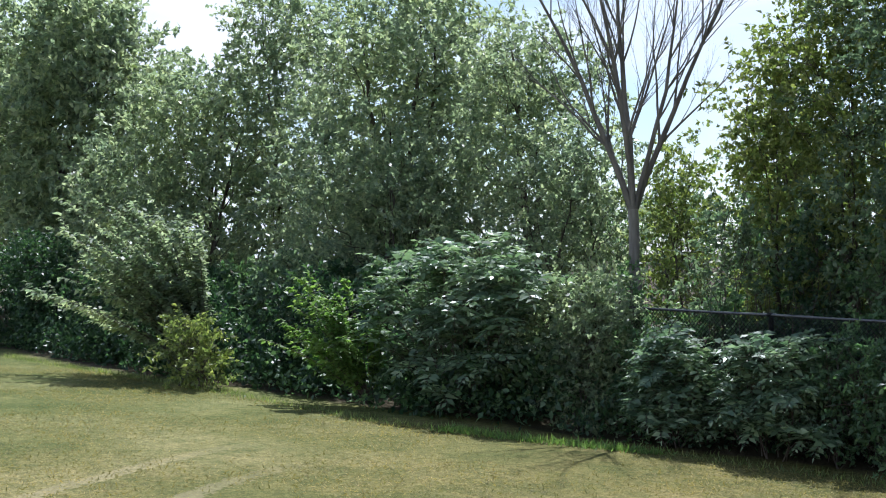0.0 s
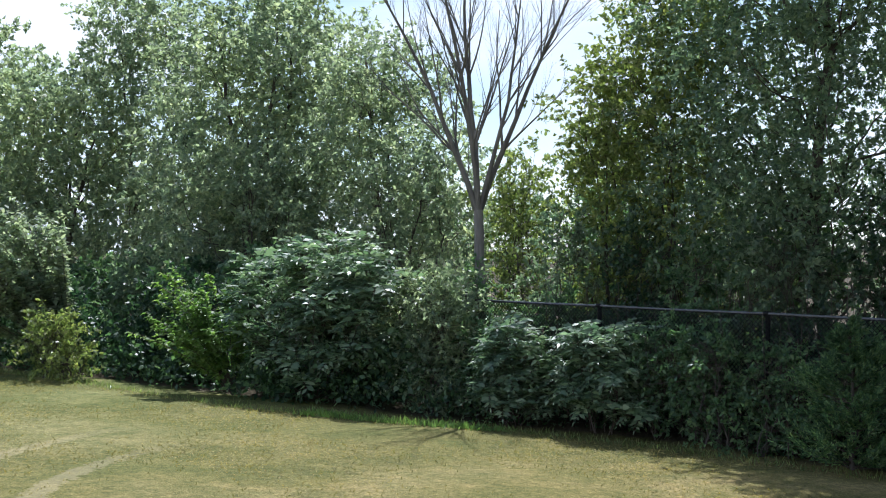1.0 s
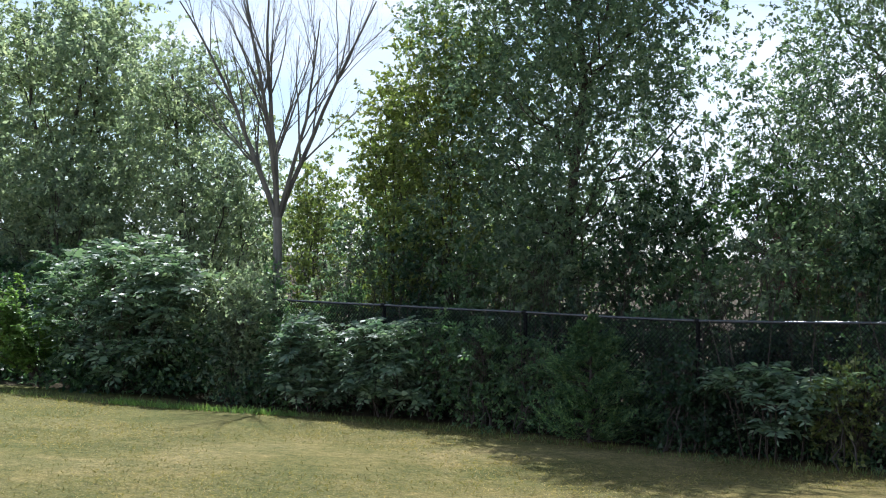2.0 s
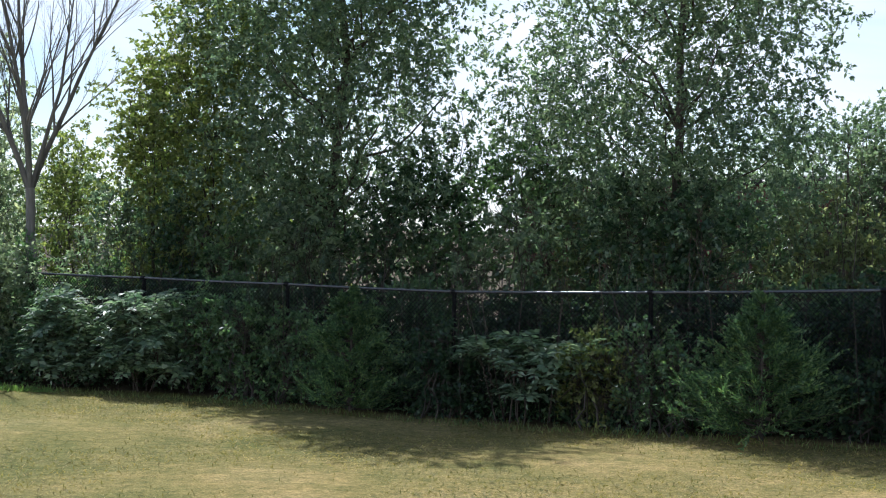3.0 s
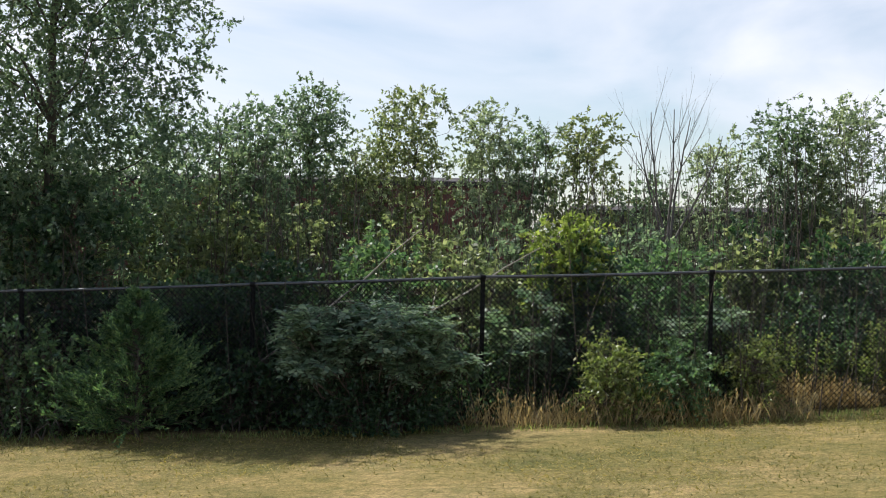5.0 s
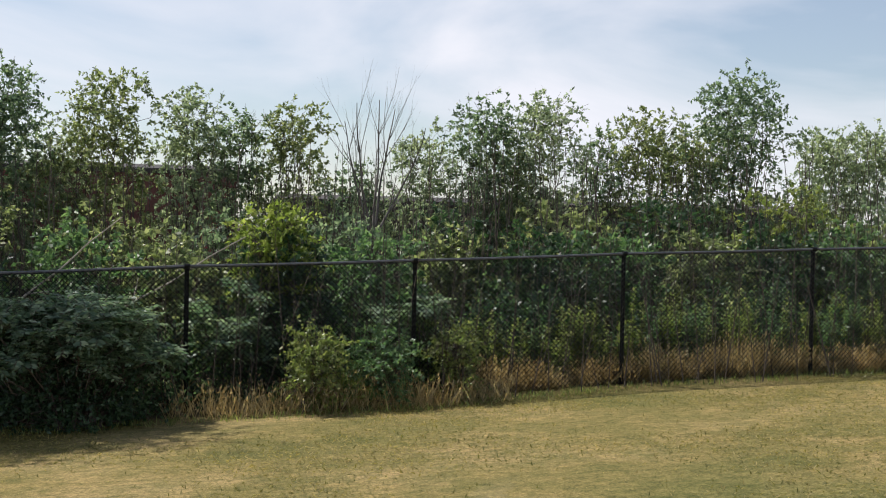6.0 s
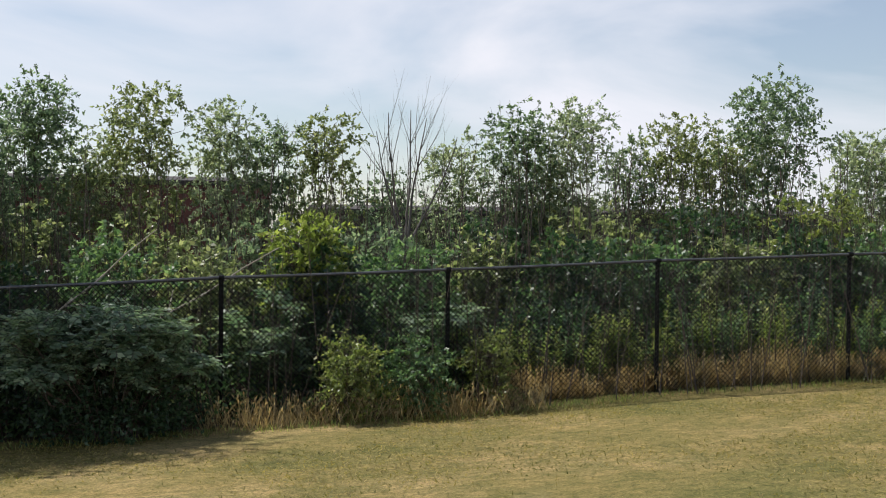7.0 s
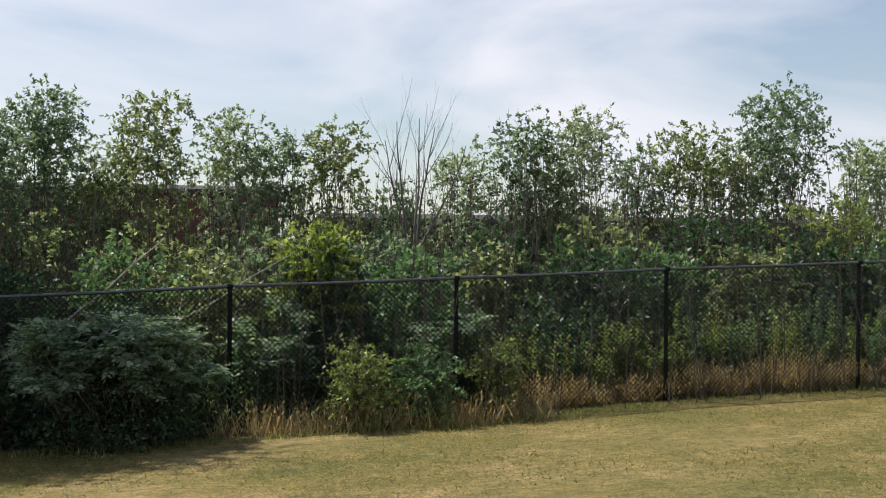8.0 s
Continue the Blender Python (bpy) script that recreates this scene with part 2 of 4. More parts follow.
def ground_material():
    m, nt, bsdf, out = material("mown_dry_lawn")
    big = noise_tex(nt, 0.33, 5, 0.6)
    mid = noise_tex(nt, 1.7, 5, 0.6)
    fine = noise_tex(nt, 38, 4, 0.7)
    col = ramp(nt, big, (0.36, (0.17, 0.155, 0.06)), (0.5, (0.24, 0.192, 0.082)), (0.66, (0.315, 0.242, 0.125)))
    col = mixed(nt, 0.95, col, ramp(nt, mid, (0.3, (0.68, 0.76, 0.62)), (0.7, (1.2, 1.14, 1.1))), "MULTIPLY")
    small = noise_tex(nt, 8.5, 4, 0.65)
    col = mixed(nt, 0.95, col, ramp(nt, small, (0.34, (0.64, 0.70, 0.60)), (0.66, (1.28, 1.22, 1.2))), "MULTIPLY")
    col = mixed(nt, 0.9, col, ramp(nt, fine, (0.32, (0.4, 0.42, 0.36)), (0.68, (1.45, 1.42, 1.36))), "MULTIPLY")
    tc = nt.nodes.new("ShaderNodeTexCoord")
    far_end = nt.nodes.new("ShaderNodeMapRange")
    far_end.inputs[1].default_value, far_end.inputs[2].default_value = 2, -14
    col = mixed(nt, far_end.outputs[0], col, mixed(nt, 1.0, col, (0.70, 0.90, 0.80), "MULTIPLY"))
    sep = nt.nodes.new("ShaderNodeSeparateXYZ")
    nt.links.new(tc.outputs["Object"], sep.inputs[0])
    nt.links.new(sep.outputs["X"], far_end.inputs[0])
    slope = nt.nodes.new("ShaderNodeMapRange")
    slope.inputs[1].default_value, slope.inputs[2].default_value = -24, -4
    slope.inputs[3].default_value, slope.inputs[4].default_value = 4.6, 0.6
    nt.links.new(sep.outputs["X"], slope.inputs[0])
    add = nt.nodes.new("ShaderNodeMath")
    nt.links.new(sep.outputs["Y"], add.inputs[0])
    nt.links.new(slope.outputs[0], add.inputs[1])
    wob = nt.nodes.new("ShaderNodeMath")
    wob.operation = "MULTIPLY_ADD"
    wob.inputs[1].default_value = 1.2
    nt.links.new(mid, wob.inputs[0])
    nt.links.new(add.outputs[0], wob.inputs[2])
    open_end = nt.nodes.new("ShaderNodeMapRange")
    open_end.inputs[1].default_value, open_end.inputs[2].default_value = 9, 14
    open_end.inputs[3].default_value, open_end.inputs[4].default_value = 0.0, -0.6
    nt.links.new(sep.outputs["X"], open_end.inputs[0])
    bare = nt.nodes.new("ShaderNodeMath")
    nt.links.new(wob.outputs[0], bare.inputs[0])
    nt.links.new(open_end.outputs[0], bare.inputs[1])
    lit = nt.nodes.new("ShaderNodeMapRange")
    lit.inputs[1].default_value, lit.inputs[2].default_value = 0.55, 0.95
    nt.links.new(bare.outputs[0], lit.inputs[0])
    # worn wheel tracks that curve across the far end of the lawn
    off = nt.nodes.new("ShaderNodeVectorMath")
    off.operation = "DISTANCE"
    flat = nt.nodes.new("ShaderNodeCombineXYZ")
    nt.links.new(sep.outputs["X"], flat.inputs[0])
    nt.links.new(sep.outputs["Y"], flat.inputs[1])
    nt.links.new(flat.outputs[0], off.inputs[0])
    off.inputs[1].default_value = (0.99, -1.59, 0)
    worn = None
    for radius in (10.16, 11.56):
        gap = nt.nodes.new("ShaderNodeMath")
        gap.operation = "COMPARE"
        gap.inputs[1].default_value, gap.inputs[2].default_value = radius, 0.13
        jit = nt.nodes.new("ShaderNodeMath")
        jit.operation = "MULTIPLY_ADD"
        jit.inputs[1].default_value = 0.45
        nt.links.new(small, jit.inputs[0])
        nt.links.new(off.outputs["Value"], jit.inputs[2])
        nt.links.new(jit.outputs[0], gap.inputs[0])
        if worn is None:
            worn = gap.outputs[0]
        else:
            both = nt.nodes.new("ShaderNodeMath")
            both.operation = "MAXIMUM"
            nt.links.new(worn, both.inputs[0])
            nt.links.new(gap.outputs[0], both.inputs[1])
            worn = both.outputs[0]
    fade = nt.nodes.new("ShaderNodeMapRange")
    fade.inputs[1].default_value, fade.inputs[2].default_value = -6.2, -8.6
    fade.inputs[4].default_value = 0.3
    nt.links.new(sep.outputs["Y"], fade.inputs[0])
    part_worn = nt.nodes.new("ShaderNodeMath")
    part_worn.operation = "MULTIPLY"
    nt.links.new(worn, part_worn.inputs[0])
    nt.links.new(fade.outputs[0], part_worn.inputs[1])
    col = mixed(nt, part_worn.outputs[0], col, (0.47, 0.38, 0.24))
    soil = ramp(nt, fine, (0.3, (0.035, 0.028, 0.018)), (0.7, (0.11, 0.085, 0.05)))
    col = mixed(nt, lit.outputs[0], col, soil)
    nt.links.new(col, bsdf.inputs["Base Color"])
    bsdf.inputs["Roughness"].default_value = 0.95
    bsdf.inputs["Specular IOR Level"].default_value = 0.15
    bp = nt.nodes.new("ShaderNodeBump")
    bp.inputs["Strength"].default_value, bp.inputs["Distance"].default_value = 0.8, 0.03
    nt.links.new(fine, bp.inputs["Height"])
    nt.links.new(bp.outputs["Normal"], bsdf.inputs["Normal"])
    return m


def build_ground():
    far = [40, 55, 80, 130, 220, 400, 800, 1500]
    xs = np.array([-v for v in far[::-1]] + list(np.arange(-34, 34.1, 0.5)) + far, float)
    ys = np.array([-v for v in far[::-1]] + [-34, -28, -24, -21, -19] + list(np.arange(-17, 5.1, 0.4)) + [7, 10, 14, 20, 28] + far, float)
    gx, gy = np.meshgrid(xs, ys)
    gz = ground_z(gx, gy) + 0.022 * np.sin(gx * 0.9 + 0.4 * gy) * np.sin(gy * 1.1 - 0.3 * gx) * (np.abs(gx) < 35)
    w, h = len(xs), len(ys)
    idx = np.arange(w * h).reshape(h, w)
    q = np.stack([idx[:-1, :-1], idx[:-1, 1:], idx[1:, 1:], idx[1:, :-1]], -1).reshape(-1, 4)
    g = Geo()
    g.add(np.stack([gx, gy, gz], -1), q)
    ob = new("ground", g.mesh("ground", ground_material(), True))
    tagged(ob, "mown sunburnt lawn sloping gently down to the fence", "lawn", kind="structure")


build_ground()


def edge_y(x):
    """Where the lawn ends and the growth along the fence begins."""
    return np.interp(x, [-40, -25, -17.4, -11.2, -8.3, -6.3, -4, 0, 6, 12, 15, 22], [-5.6, -5.2, -4.0, -3.5, -2.5, -1.5, -1.1, -0.85, -0.9, -0.8, -0.3, -0.15])


def build_lawn_grass():
    n = 150000
    x = RNG.uniform(-24, 22, n)
    y = edge_y(x) - RNG.uniform(0, 1, n) ** 1.3 * 8.5
    z = ground_z(x, y) - 0.005
    pos = np.stack([x, y, z], 1)
    way = RNG.normal(0, 1, (n, 3))
    way[:, 2] = 0.45
    g = Geo()
    leaf_quads(g, pos, way, RNG.normal(0, 0.35, (n, 3)) + np.array([0, 0, 1]), RNG.uniform(0.025, 0.065, n), 0.012, 0.2)
    tagged(new("lawn_grass", g.mesh("lawn_grass", LAWN_BLADE)), "short dry tan and green grass blades on the lawn", "grass", kind="stuff")
    n = 5000
    x = RNG.uniform(-27, 21, n)
    y = edge_y(x) + RNG.normal(0, 0.16, n)
    pos = np.stack([x, y, ground_z(x, y) - 0.005], 1)
    way = RNG.normal(0, 0.45, (n, 3))
    way[:, 2] = 1
    g = Geo()
    leaf_quads(g, pos, way, RNG.normal(0, 1, (n, 3)), RNG.uniform(0.05, 0.14, n), 0.012, 0.2)
    tagged(new("edge_grass", g.mesh("edge_grass", LEAF_WARM)), "uncut green grass along the edge of the lawn", "grass", kind="stuff")


build_lawn_grass()


def bright_tufts():
    """Uncut green tufts that the sun reaches beside the low sumac."""
    n = 900
    x = RNG.uniform(-9.9, -6.6, n)
    y = edge_y(x) - 0.05 + RNG.normal(0, 0.13, n)
    way = RNG.normal(0, 0.6, (n, 3))
    way[:, 2] = 1
    g = Geo()
    leaf_quads(g, np.stack([x, y, ground_z(x, y) - 0.005], 1), way, RNG.normal(0, 1, (n, 3)), RNG.uniform(0.07, 0.17, n), 0.02, 0.2)
    tagged(new("green_tufts", g.mesh("green_tufts", LEAF_FRESH)), "fresh green tufts of grass at the edge of the lawn", "grass", kind="stuff")


bright_tufts()


# ---------------- fence ----------------
POST_X = [-9.32, -6.27, -3.22, -0.17, 2.89, 5.93, 8.97, 12.01, 15.07, 18.11, 21.15, 24.2]
RAIL_X = [-9.5, -6.3, -0.17, 2.89, 5.93, 8.97, 12.01, 15.07, 18.11, 24.2]
RAIL_Z = [1.252, 1.236, 1.208, 1.304, 1.437, 1.579, 1.690, 1.823, 1.930, 2.15]


def rail_z(x):
    return np.interp(x, RAIL_X, RAIL_Z)


def build_fence():
    f = thing("chain_link_fence", (7, 0, -0.4), "black vinyl-coated chain-link fence along the overgrown edge of the lawn", "fence")
    off = Vector(f.location)
    for x in POST_X:
        bm = bmesh.new()
        zt = float(rail_z(x))
        zb = float(ground_z(x, 0)) - 0.3
        rod(bm, Vector((x, 0.03, zb)) - off, Vector((x, 0.03, zt - 0.02)) - off, 0.031, 12)
        p = part("post", bm, FENCE_BLACK, f)
        bm = bmesh.new()
        rod(bm, Vector((x, 0.03, zt - 0.045)) - off, Vector((x, 0.03, zt + 0.012)) - off, 0.039, 12)
        rod(bm, Vector((x - 0.035, 0, zt)) - off, Vector((x + 0.035, 0, zt)) - off, 0.033, 12)
        part("loop_cap", bm, FENCE_BLACK, p)
        for k in range(5):
            bm = bmesh.new()
            zz = zt - 0.25 - k * 0.33
            rod(bm, Vector((x, 0.03, zz - 0.006)) - off, Vector((x, 0.03, zz + 0.006)) - off, 0.037, 8)
            part("tie_wire", bm, FENCE_BLACK, p)
    for a, b in zip(POST_X[:-1], POST_X[1:]):
        g = Geo()
        xs = np.linspace(a, b, 7)
        sag = -0.008 * np.sin(np.linspace(0, np.pi, 7))
        tube(g, np.stack([xs, xs * 0, rail_z(xs) + sag], 1) - np.array(off), 0.0215, 10)
        part_mesh("top_rail", g.mesh("top_rail", RAIL_BLACK, True), f)
    g = Geo()
    pitch = 0.072
    xs0 = np.arange(POST_X[0] - 2.0, POST_X[-1], pitch)
    steps = 8
    for sgn in (1, -1):
        start = xs0 if sgn > 0 else xs0 + 2.0
        for k in range(steps):
            a, b = k / steps, (k + 1) / steps
            xa, xb = start + sgn * a * 1.86, start + sgn * b * 1.86
            keep = (np.minimum(xa, xb) > POST_X[0]) & (np.maximum(xa, xb) < POST_X[-1])
            xa, xb = xa[keep], xb[keep]
            za = rail_z(xa) - 1.86 + 1.85 * a
            zb = rail_z(xb) - 1.86 + 1.85 * b
            yy = -0.028 + 0.003 * sgn
            straws(g, np.stack([xa, xa * 0 + yy, za], 1) - np.array(off), np.stack([xb, xb * 0 + yy, zb], 1) - np.array(off), 0.0046, 0.0046)
    part_mesh("wire_mesh", g.mesh("wire_mesh", MESH_BLACK), f, "black diamond wire mesh", "stuff")


build_fence()


# ---------------- woody plants ----------------
def outline(d, seed):
    """Uneven swelling of a crown in direction d, about 1."""
    s = seed * 1.7
    return 1 + 0.16 * np.sin(3.1 * d[:, 0] + 2.3 * d[:, 2] + s) * np.sin(2.7 * d[:, 1] - 3.3 * d[:, 2] + 2 * s) + 0.13 * np.sin(6.3 * d[:, 0] + 5.1 * d[:, 1] + 3 * s) * np.sin(5.7 * d[:, 2] + s)


def make_lobes(rng, w, z0, z1, count, depth=0.75, top=0.35, clump=1.0):
    """Clumps that fill an egg-shaped crown."""
    lobes = []
    h = z1 - z0
    for i in range(count):
        f = (i + 0.5) / count
        z = z0 + h * (0.12 + 0.80 * f)
        half = 0.5 * w * (math.sin(math.pi * min(1, 0.18 + 0.72 * f)) * (1 - top) + top) * 0.62
        a = i * 2.4 + rng.uniform(-0.5, 0.5)
        r = half * rng.uniform(0.35, 1.0) * (1.35 - 0.35 * clump)
        size = clump * rng.uniform(0.7, 1.3) * max(0.22 * w, 0.15 * h)
        size = min(size, z1 - z + 0.1 * h, 0.36 * w + 0.2)
        lobes.append((r * math.cos(a), r * depth * math.sin(a), z, size, size * max(depth, 0.7), size * rng.uniform(0.75, 1.0)))
    lobes.append((0, 0, z1 - 0.16 * h, 0.17 * w + 0.1, 0.17 * w + 0.1, 0.16 * h))
    return lobes


def crown_leaves(rng, lobes, dens, size, per=15, spread=0.42, lift=0.35):
    """Leaves on twigs in the lobes; gives the leaf geometry and the twigs' feet and tips."""
    g = Geo()
    feet, tips = [], []
    for k, (cx, cy, cz, rx, ry, rz) in enumerate(lobes):
        n = max(4, int(dens * math.pi * 0.5 * (rx + ry) * rz))
        d = unit(rng.normal(0, 1, (n, 3)))
        r = rng.uniform(0.12, 1, n) ** 0.5 * outline(d, k + cx)
        foot = np.array([cx, cy, cz]) + d * np.array([rx, ry, rz]) * r[:, None]
        way = unit(d + rng.normal(0, 0.55, (n, 3)) + np.array([0, 0, lift]))
        ln = spread * rng.uniform(0.5, 1.25, n)
        feet.append(foot)
        tips.append(foot + way * ln[:, None])
        s = rng.uniform(0.05, 1, (n, per))
        pos = foot[:, None] + way[:, None] * (s * ln[:, None])[..., None]
        pos[..., 2] -= (s ** 2 * 0.10)
        lw = way[:, None] * 0.6 + rng.normal(0, 0.75, (n, per, 3))
        lw[..., 2] -= 0.25
        nrm = rng.normal(0, 0.8, (n, per, 3)) + np.array([0, 0, 0.7])
        sz = size * rng.uniform(0.65, 1.3, n * per)
        leaf_quads(g, pos.reshape(-1, 3), lw.reshape(-1, 3), nrm.reshape(-1, 3), sz, sz * 0.55)
    return g, np.concatenate(feet), np.concatenate(tips)


def plant(name, label, category, x, y, w, z0, z1, mat, seed, dens=55, size=0.10, stems=3, lobes=9, depth=0.75, bark=None, trunk_r=0.06, lean=0.0, group="", spread=0.42, per=15, lift=0.35, top=0.35, clump=1.0):
    """A tree or shrub: crown from z0 to z1 above its foot, with real stems, branches and leaves."""
    rng = np.random.default_rng(seed)
    bark = bark or BARK
    t = thing(name, (x, y, float(ground_z(x, y)) - 0.02), label, category, group)
    lob = [(a + lean * (c / z1) ** 2, b, c, *r) for a, b, c, *r in make_lobes(rng, w, z0, z1, lobes, depth, top, clump)]
    g, feet, tips = crown_leaves(rng, lob, dens, size, per, spread, lift)
    ends = []
    for i in range(stems):
        a = rng.uniform(0, 6.28)
        spread_r = 0.0 if stems == 1 else 0.12 + 0.05 * stems
        p0 = np.array([math.cos(a) * spread_r * rng.uniform(0.3, 1), math.sin(a) * spread_r * rng.uniform(0.3, 1), 0])
        lo = lob[int(rng.integers(len(lob) // 2, len(lob)))] if stems > 1 else lob[-1]
        p1 = np.array([lo[0] * 0.8, lo[1] * 0.8, min(lo[2] + lo[5] * 0.6, z1 * 0.93)])
        k = 9
        f = np.linspace(0, 1, k)[:, None]
        pts = p0 + (p1 - p0) * np.concatenate([f ** 1.25, f ** 1.25, f], 1)
        pts[1:-1, :2] += rng.normal(0, 0.035 * (1 + z1 * 0.12), (k - 2, 2))
        stem = Geo()
        tube(stem, pts, trunk_r * (1.05 - 0.9 * f[:, 0]) * rng.uniform(0.75, 1.1), 7)
        part_mesh("trunk" if stems == 1 else "stem", stem.mesh("stem", bark, True), t)
        ends.append(pts)
    nodes = np.concatenate(ends)
    limbs, extra = Geo(), []
    for lo in lob:
        c = np.array(lo[:3])
        hd = np.linalg.norm(nodes[:, :2] - c[:2], axis=1)
        cost = np.linalg.norm(nodes - c, axis=1) + 3.0 * np.maximum(0, nodes[:, 2] - c[2] + 0.7 * hd + 0.2)
        a = nodes[int(np.argmin(cost))]
        ff = np.linspace(0, 1, 7)[:, None]
        arm = a + (c - a) * np.concatenate([ff, ff, ff ** 0.8], 1)
        arm[1:-1] += rng.normal(0, 0.03 + 0.02 * float(np.linalg.norm(c - a)), (5, 3))
        arm = np.concatenate([arm, c + np.array([[0.25 * lo[3] * rng.normal(), 0.25 * lo[4] * rng.normal(), 0.45 * lo[5]]])])
        tube(limbs, arm, np.linspace(min(trunk_r * 0.34, 0.010 + 0.007 * float(np.linalg.norm(c - a))), 0.006, 8), 5)
        extra.append(arm[2:])
    part_mesh("limb_work", limbs.mesh("limb_work", bark, True), t, kind="stuff")
    nodes = np.concatenate([nodes] + extra * 2)
    pick = rng.permutation(len(feet))[: min(len(feet), 150)]
    f, tp = feet[pick], tips[pick]
    cost = np.linalg.norm(f[:, None] - nodes[None], axis=2) + 3.0 * np.maximum(0, nodes[None, :, 2] - f[:, None, 2] + 0.1 + 0.5 * np.linalg.norm(f[:, None, :2] - nodes[None, :, :2], axis=2))
    near = nodes[np.argmin(cost, 1)]
    mid = near * 0.45 + f * 0.55 + rng.normal(0, 0.1, f.shape)
    mid[:, 2] -= 0.12 * np.linalg.norm(f - near, axis=1)
    br = Geo()
    thick = np.clip(0.004 + 0.0035 * np.linalg.norm(f - near, axis=1), 0.004, 0.017)
    straws(br, near, mid, thick, thick * 0.7)
    straws(br, mid, f, thick * 0.7, thick * 0.45)
    straws(br, f[:120], tp[:120], thick[:120] * 0.45, 0.002)
    part_mesh("twig_work", br.mesh("twig_work", TWIG), t, kind="stuff")
    part_mesh("crown", g.mesh("crown", mat), t)
    return t


def bare_tree(name, label, x, y, limbs, trunk_top, trunk_r, seed, mat, depth=3, fine=1.0, trunk_mat=None):
    """A leafless tree: a trunk up to trunk_top, then limbs given as (way, length, radius)."""
    rng = np.random.default_rng(seed)
    t = thing(name, (x, y, float(ground_z(x, y)) - 0.03), label, "dead tree")
    g = Geo()
    top = np.array(trunk_top, float)
    f = np.linspace(0, 1, 9)[:, None]
    pts = f * top
    pts[1:-1, :2] += rng.normal(0, 0.012, (7, 2))
    tube(g, pts, trunk_r * (1.2 - 0.38 * f[:, 0] ** 0.5), 10)
    part_mesh("trunk", g.mesh("trunk", trunk_mat or mat, True), t)

    def grow(geo, p, way, length, r, level):
        n = 8
        q = [p]
        w = way
        for i in range(n):
            w = unit(w + rng.normal(0, 0.055, 3) + np.array([0, 0, 0.03]))
            q.append(q[-1] + w * length / n)
        q = np.array(q)
        tube(geo, q, np.linspace(r, r * 0.22, n + 1), 6 if level < 2 else 3)
        if level >= depth:
            return
        for k in range(int((7 if level == 0 else 5) * fine)):
            i = int(rng.integers(2, n))
            side = unit(np.cross(w, rng.normal(0, 1, 3)))
            nw = unit(q[i] - q[i - 1]) * 0.85 + side * rng.uniform(0.25, 0.55) + np.array([0, 0, 0.12])
            grow(geo, q[i], unit(nw), length * rng.uniform(0.3, 0.55), r * (1 - i / n * 0.75) * 0.5, level + 1)

    for way, length, r in limbs:
        g = Geo()
        grow(g, top - np.array([0, 0, 0.1]), unit(np.array(way, float)), length, r, 0)
        part_mesh("limb", g.mesh("limb", mat, True), t)
    return t


# tall growth at the far end of the lawn
plant("tree", "tall grey-green broadleaf tree at the far end of the lawn", "tree", -39.6, 0.5, 12, 0.5, 13.0, LEAF_PALE, 11, 14, 0.24, 3, 30, trunk_r=0.2, spread=0.8, clump=0.72)
plant("tree", "tall grey-green broadleaf tree at the far end of the lawn", "tree", -50.0, -2.0, 13, 0.5, 14.0, LEAF_PALE, 12, 8.5, 0.30, 3, 20, trunk_r=0.2, spread=0.9, clump=0.8)
plant("tree", "slender upright grey-green tree with a pointed crown", "tree", -28.5, 3.5, 7.2, 1.0, 11.8, LEAF_PALE, 13, 13, 0.155, 2, 26, trunk_r=0.14, spread=0.6, top=0.25, clump=0.78)
plant("tree", "broad grey-green tree with dense low branches", "tree", -30.8, 1.5, 10.5, 0.3, 9.0, LEAF_PALE, 14, 12, 0.165, 4, 26, trunk_r=0.1, spread=0.5, clump=0.75)
plant("tree", "broad round grey-green tree full of small leaves", "tree", -21.6, 3.6, 10.6, 0.3, 9.9, LEAF_PALE, 15, 13, 0.15, 4, 34, trunk_r=0.12, spread=0.55, clump=0.75)
plant("tree", "grey-green tree with a rounded crown beside the dead tree", "tree", -16.0, 3.4, 7.0, 0.2, 8.0, LEAF_PALE, 16, 21, 0.12, 4, 26, trunk_r=0.09, spread=0.45, clump=0.75)
plant("tree", "low dense grey-green tree behind the sumac", "tree", -18.6, 1.2, 6.4, 0.1, 5.2, LEAF_PALE, 24, 28, 0.12, 5, 22, trunk_r=0.06, spread=0.45, clump=0.7)
plant("tree", "low dense grey-green tree behind the sumac", "tree", -13.6, 2.2, 4.8, 0.1, 5.4, LEAF_PALE, 25, 30, 0.11, 5, 20, trunk_r=0.05, spread=0.42, clump=0.72)
plant("tree", "thin yellow-green sapling behind the fence", "tree", -8.18, 2.4, 2.7, 0.7, 6.2, LEAF_WARM, 17, 42, 0.10, 4, 9, trunk_r=0.035, spread=0.45)
plant("tree", "large dark green tree with a wide dense crown", "tree", -4.03, 2.6, 8.8, 1.0, 12.5, LEAF_GREY, 18, 31, 0.09, 1, 50, trunk_r=0.16, spread=0.45, clump=0.72)
plant("tree", "tall airy tree with small glinting leaves", "tree", 2.5, 2.7, 5.4, 0.9, 12.2, LEAF_GREY, 19, 42, 0.076, 1, 46, trunk_r=0.11, spread=0.42, lean=-0.2, top=0.42, clump=0.7)
plant("tree", "slim dark green tree between the two tall ones", "tree", -0.24, 3.6, 3.5, 0.8, 5.6, LEAF_GREY, 20, 44, 0.08, 3, 14, trunk_r=0.05, spread=0.4, clump=0.8)
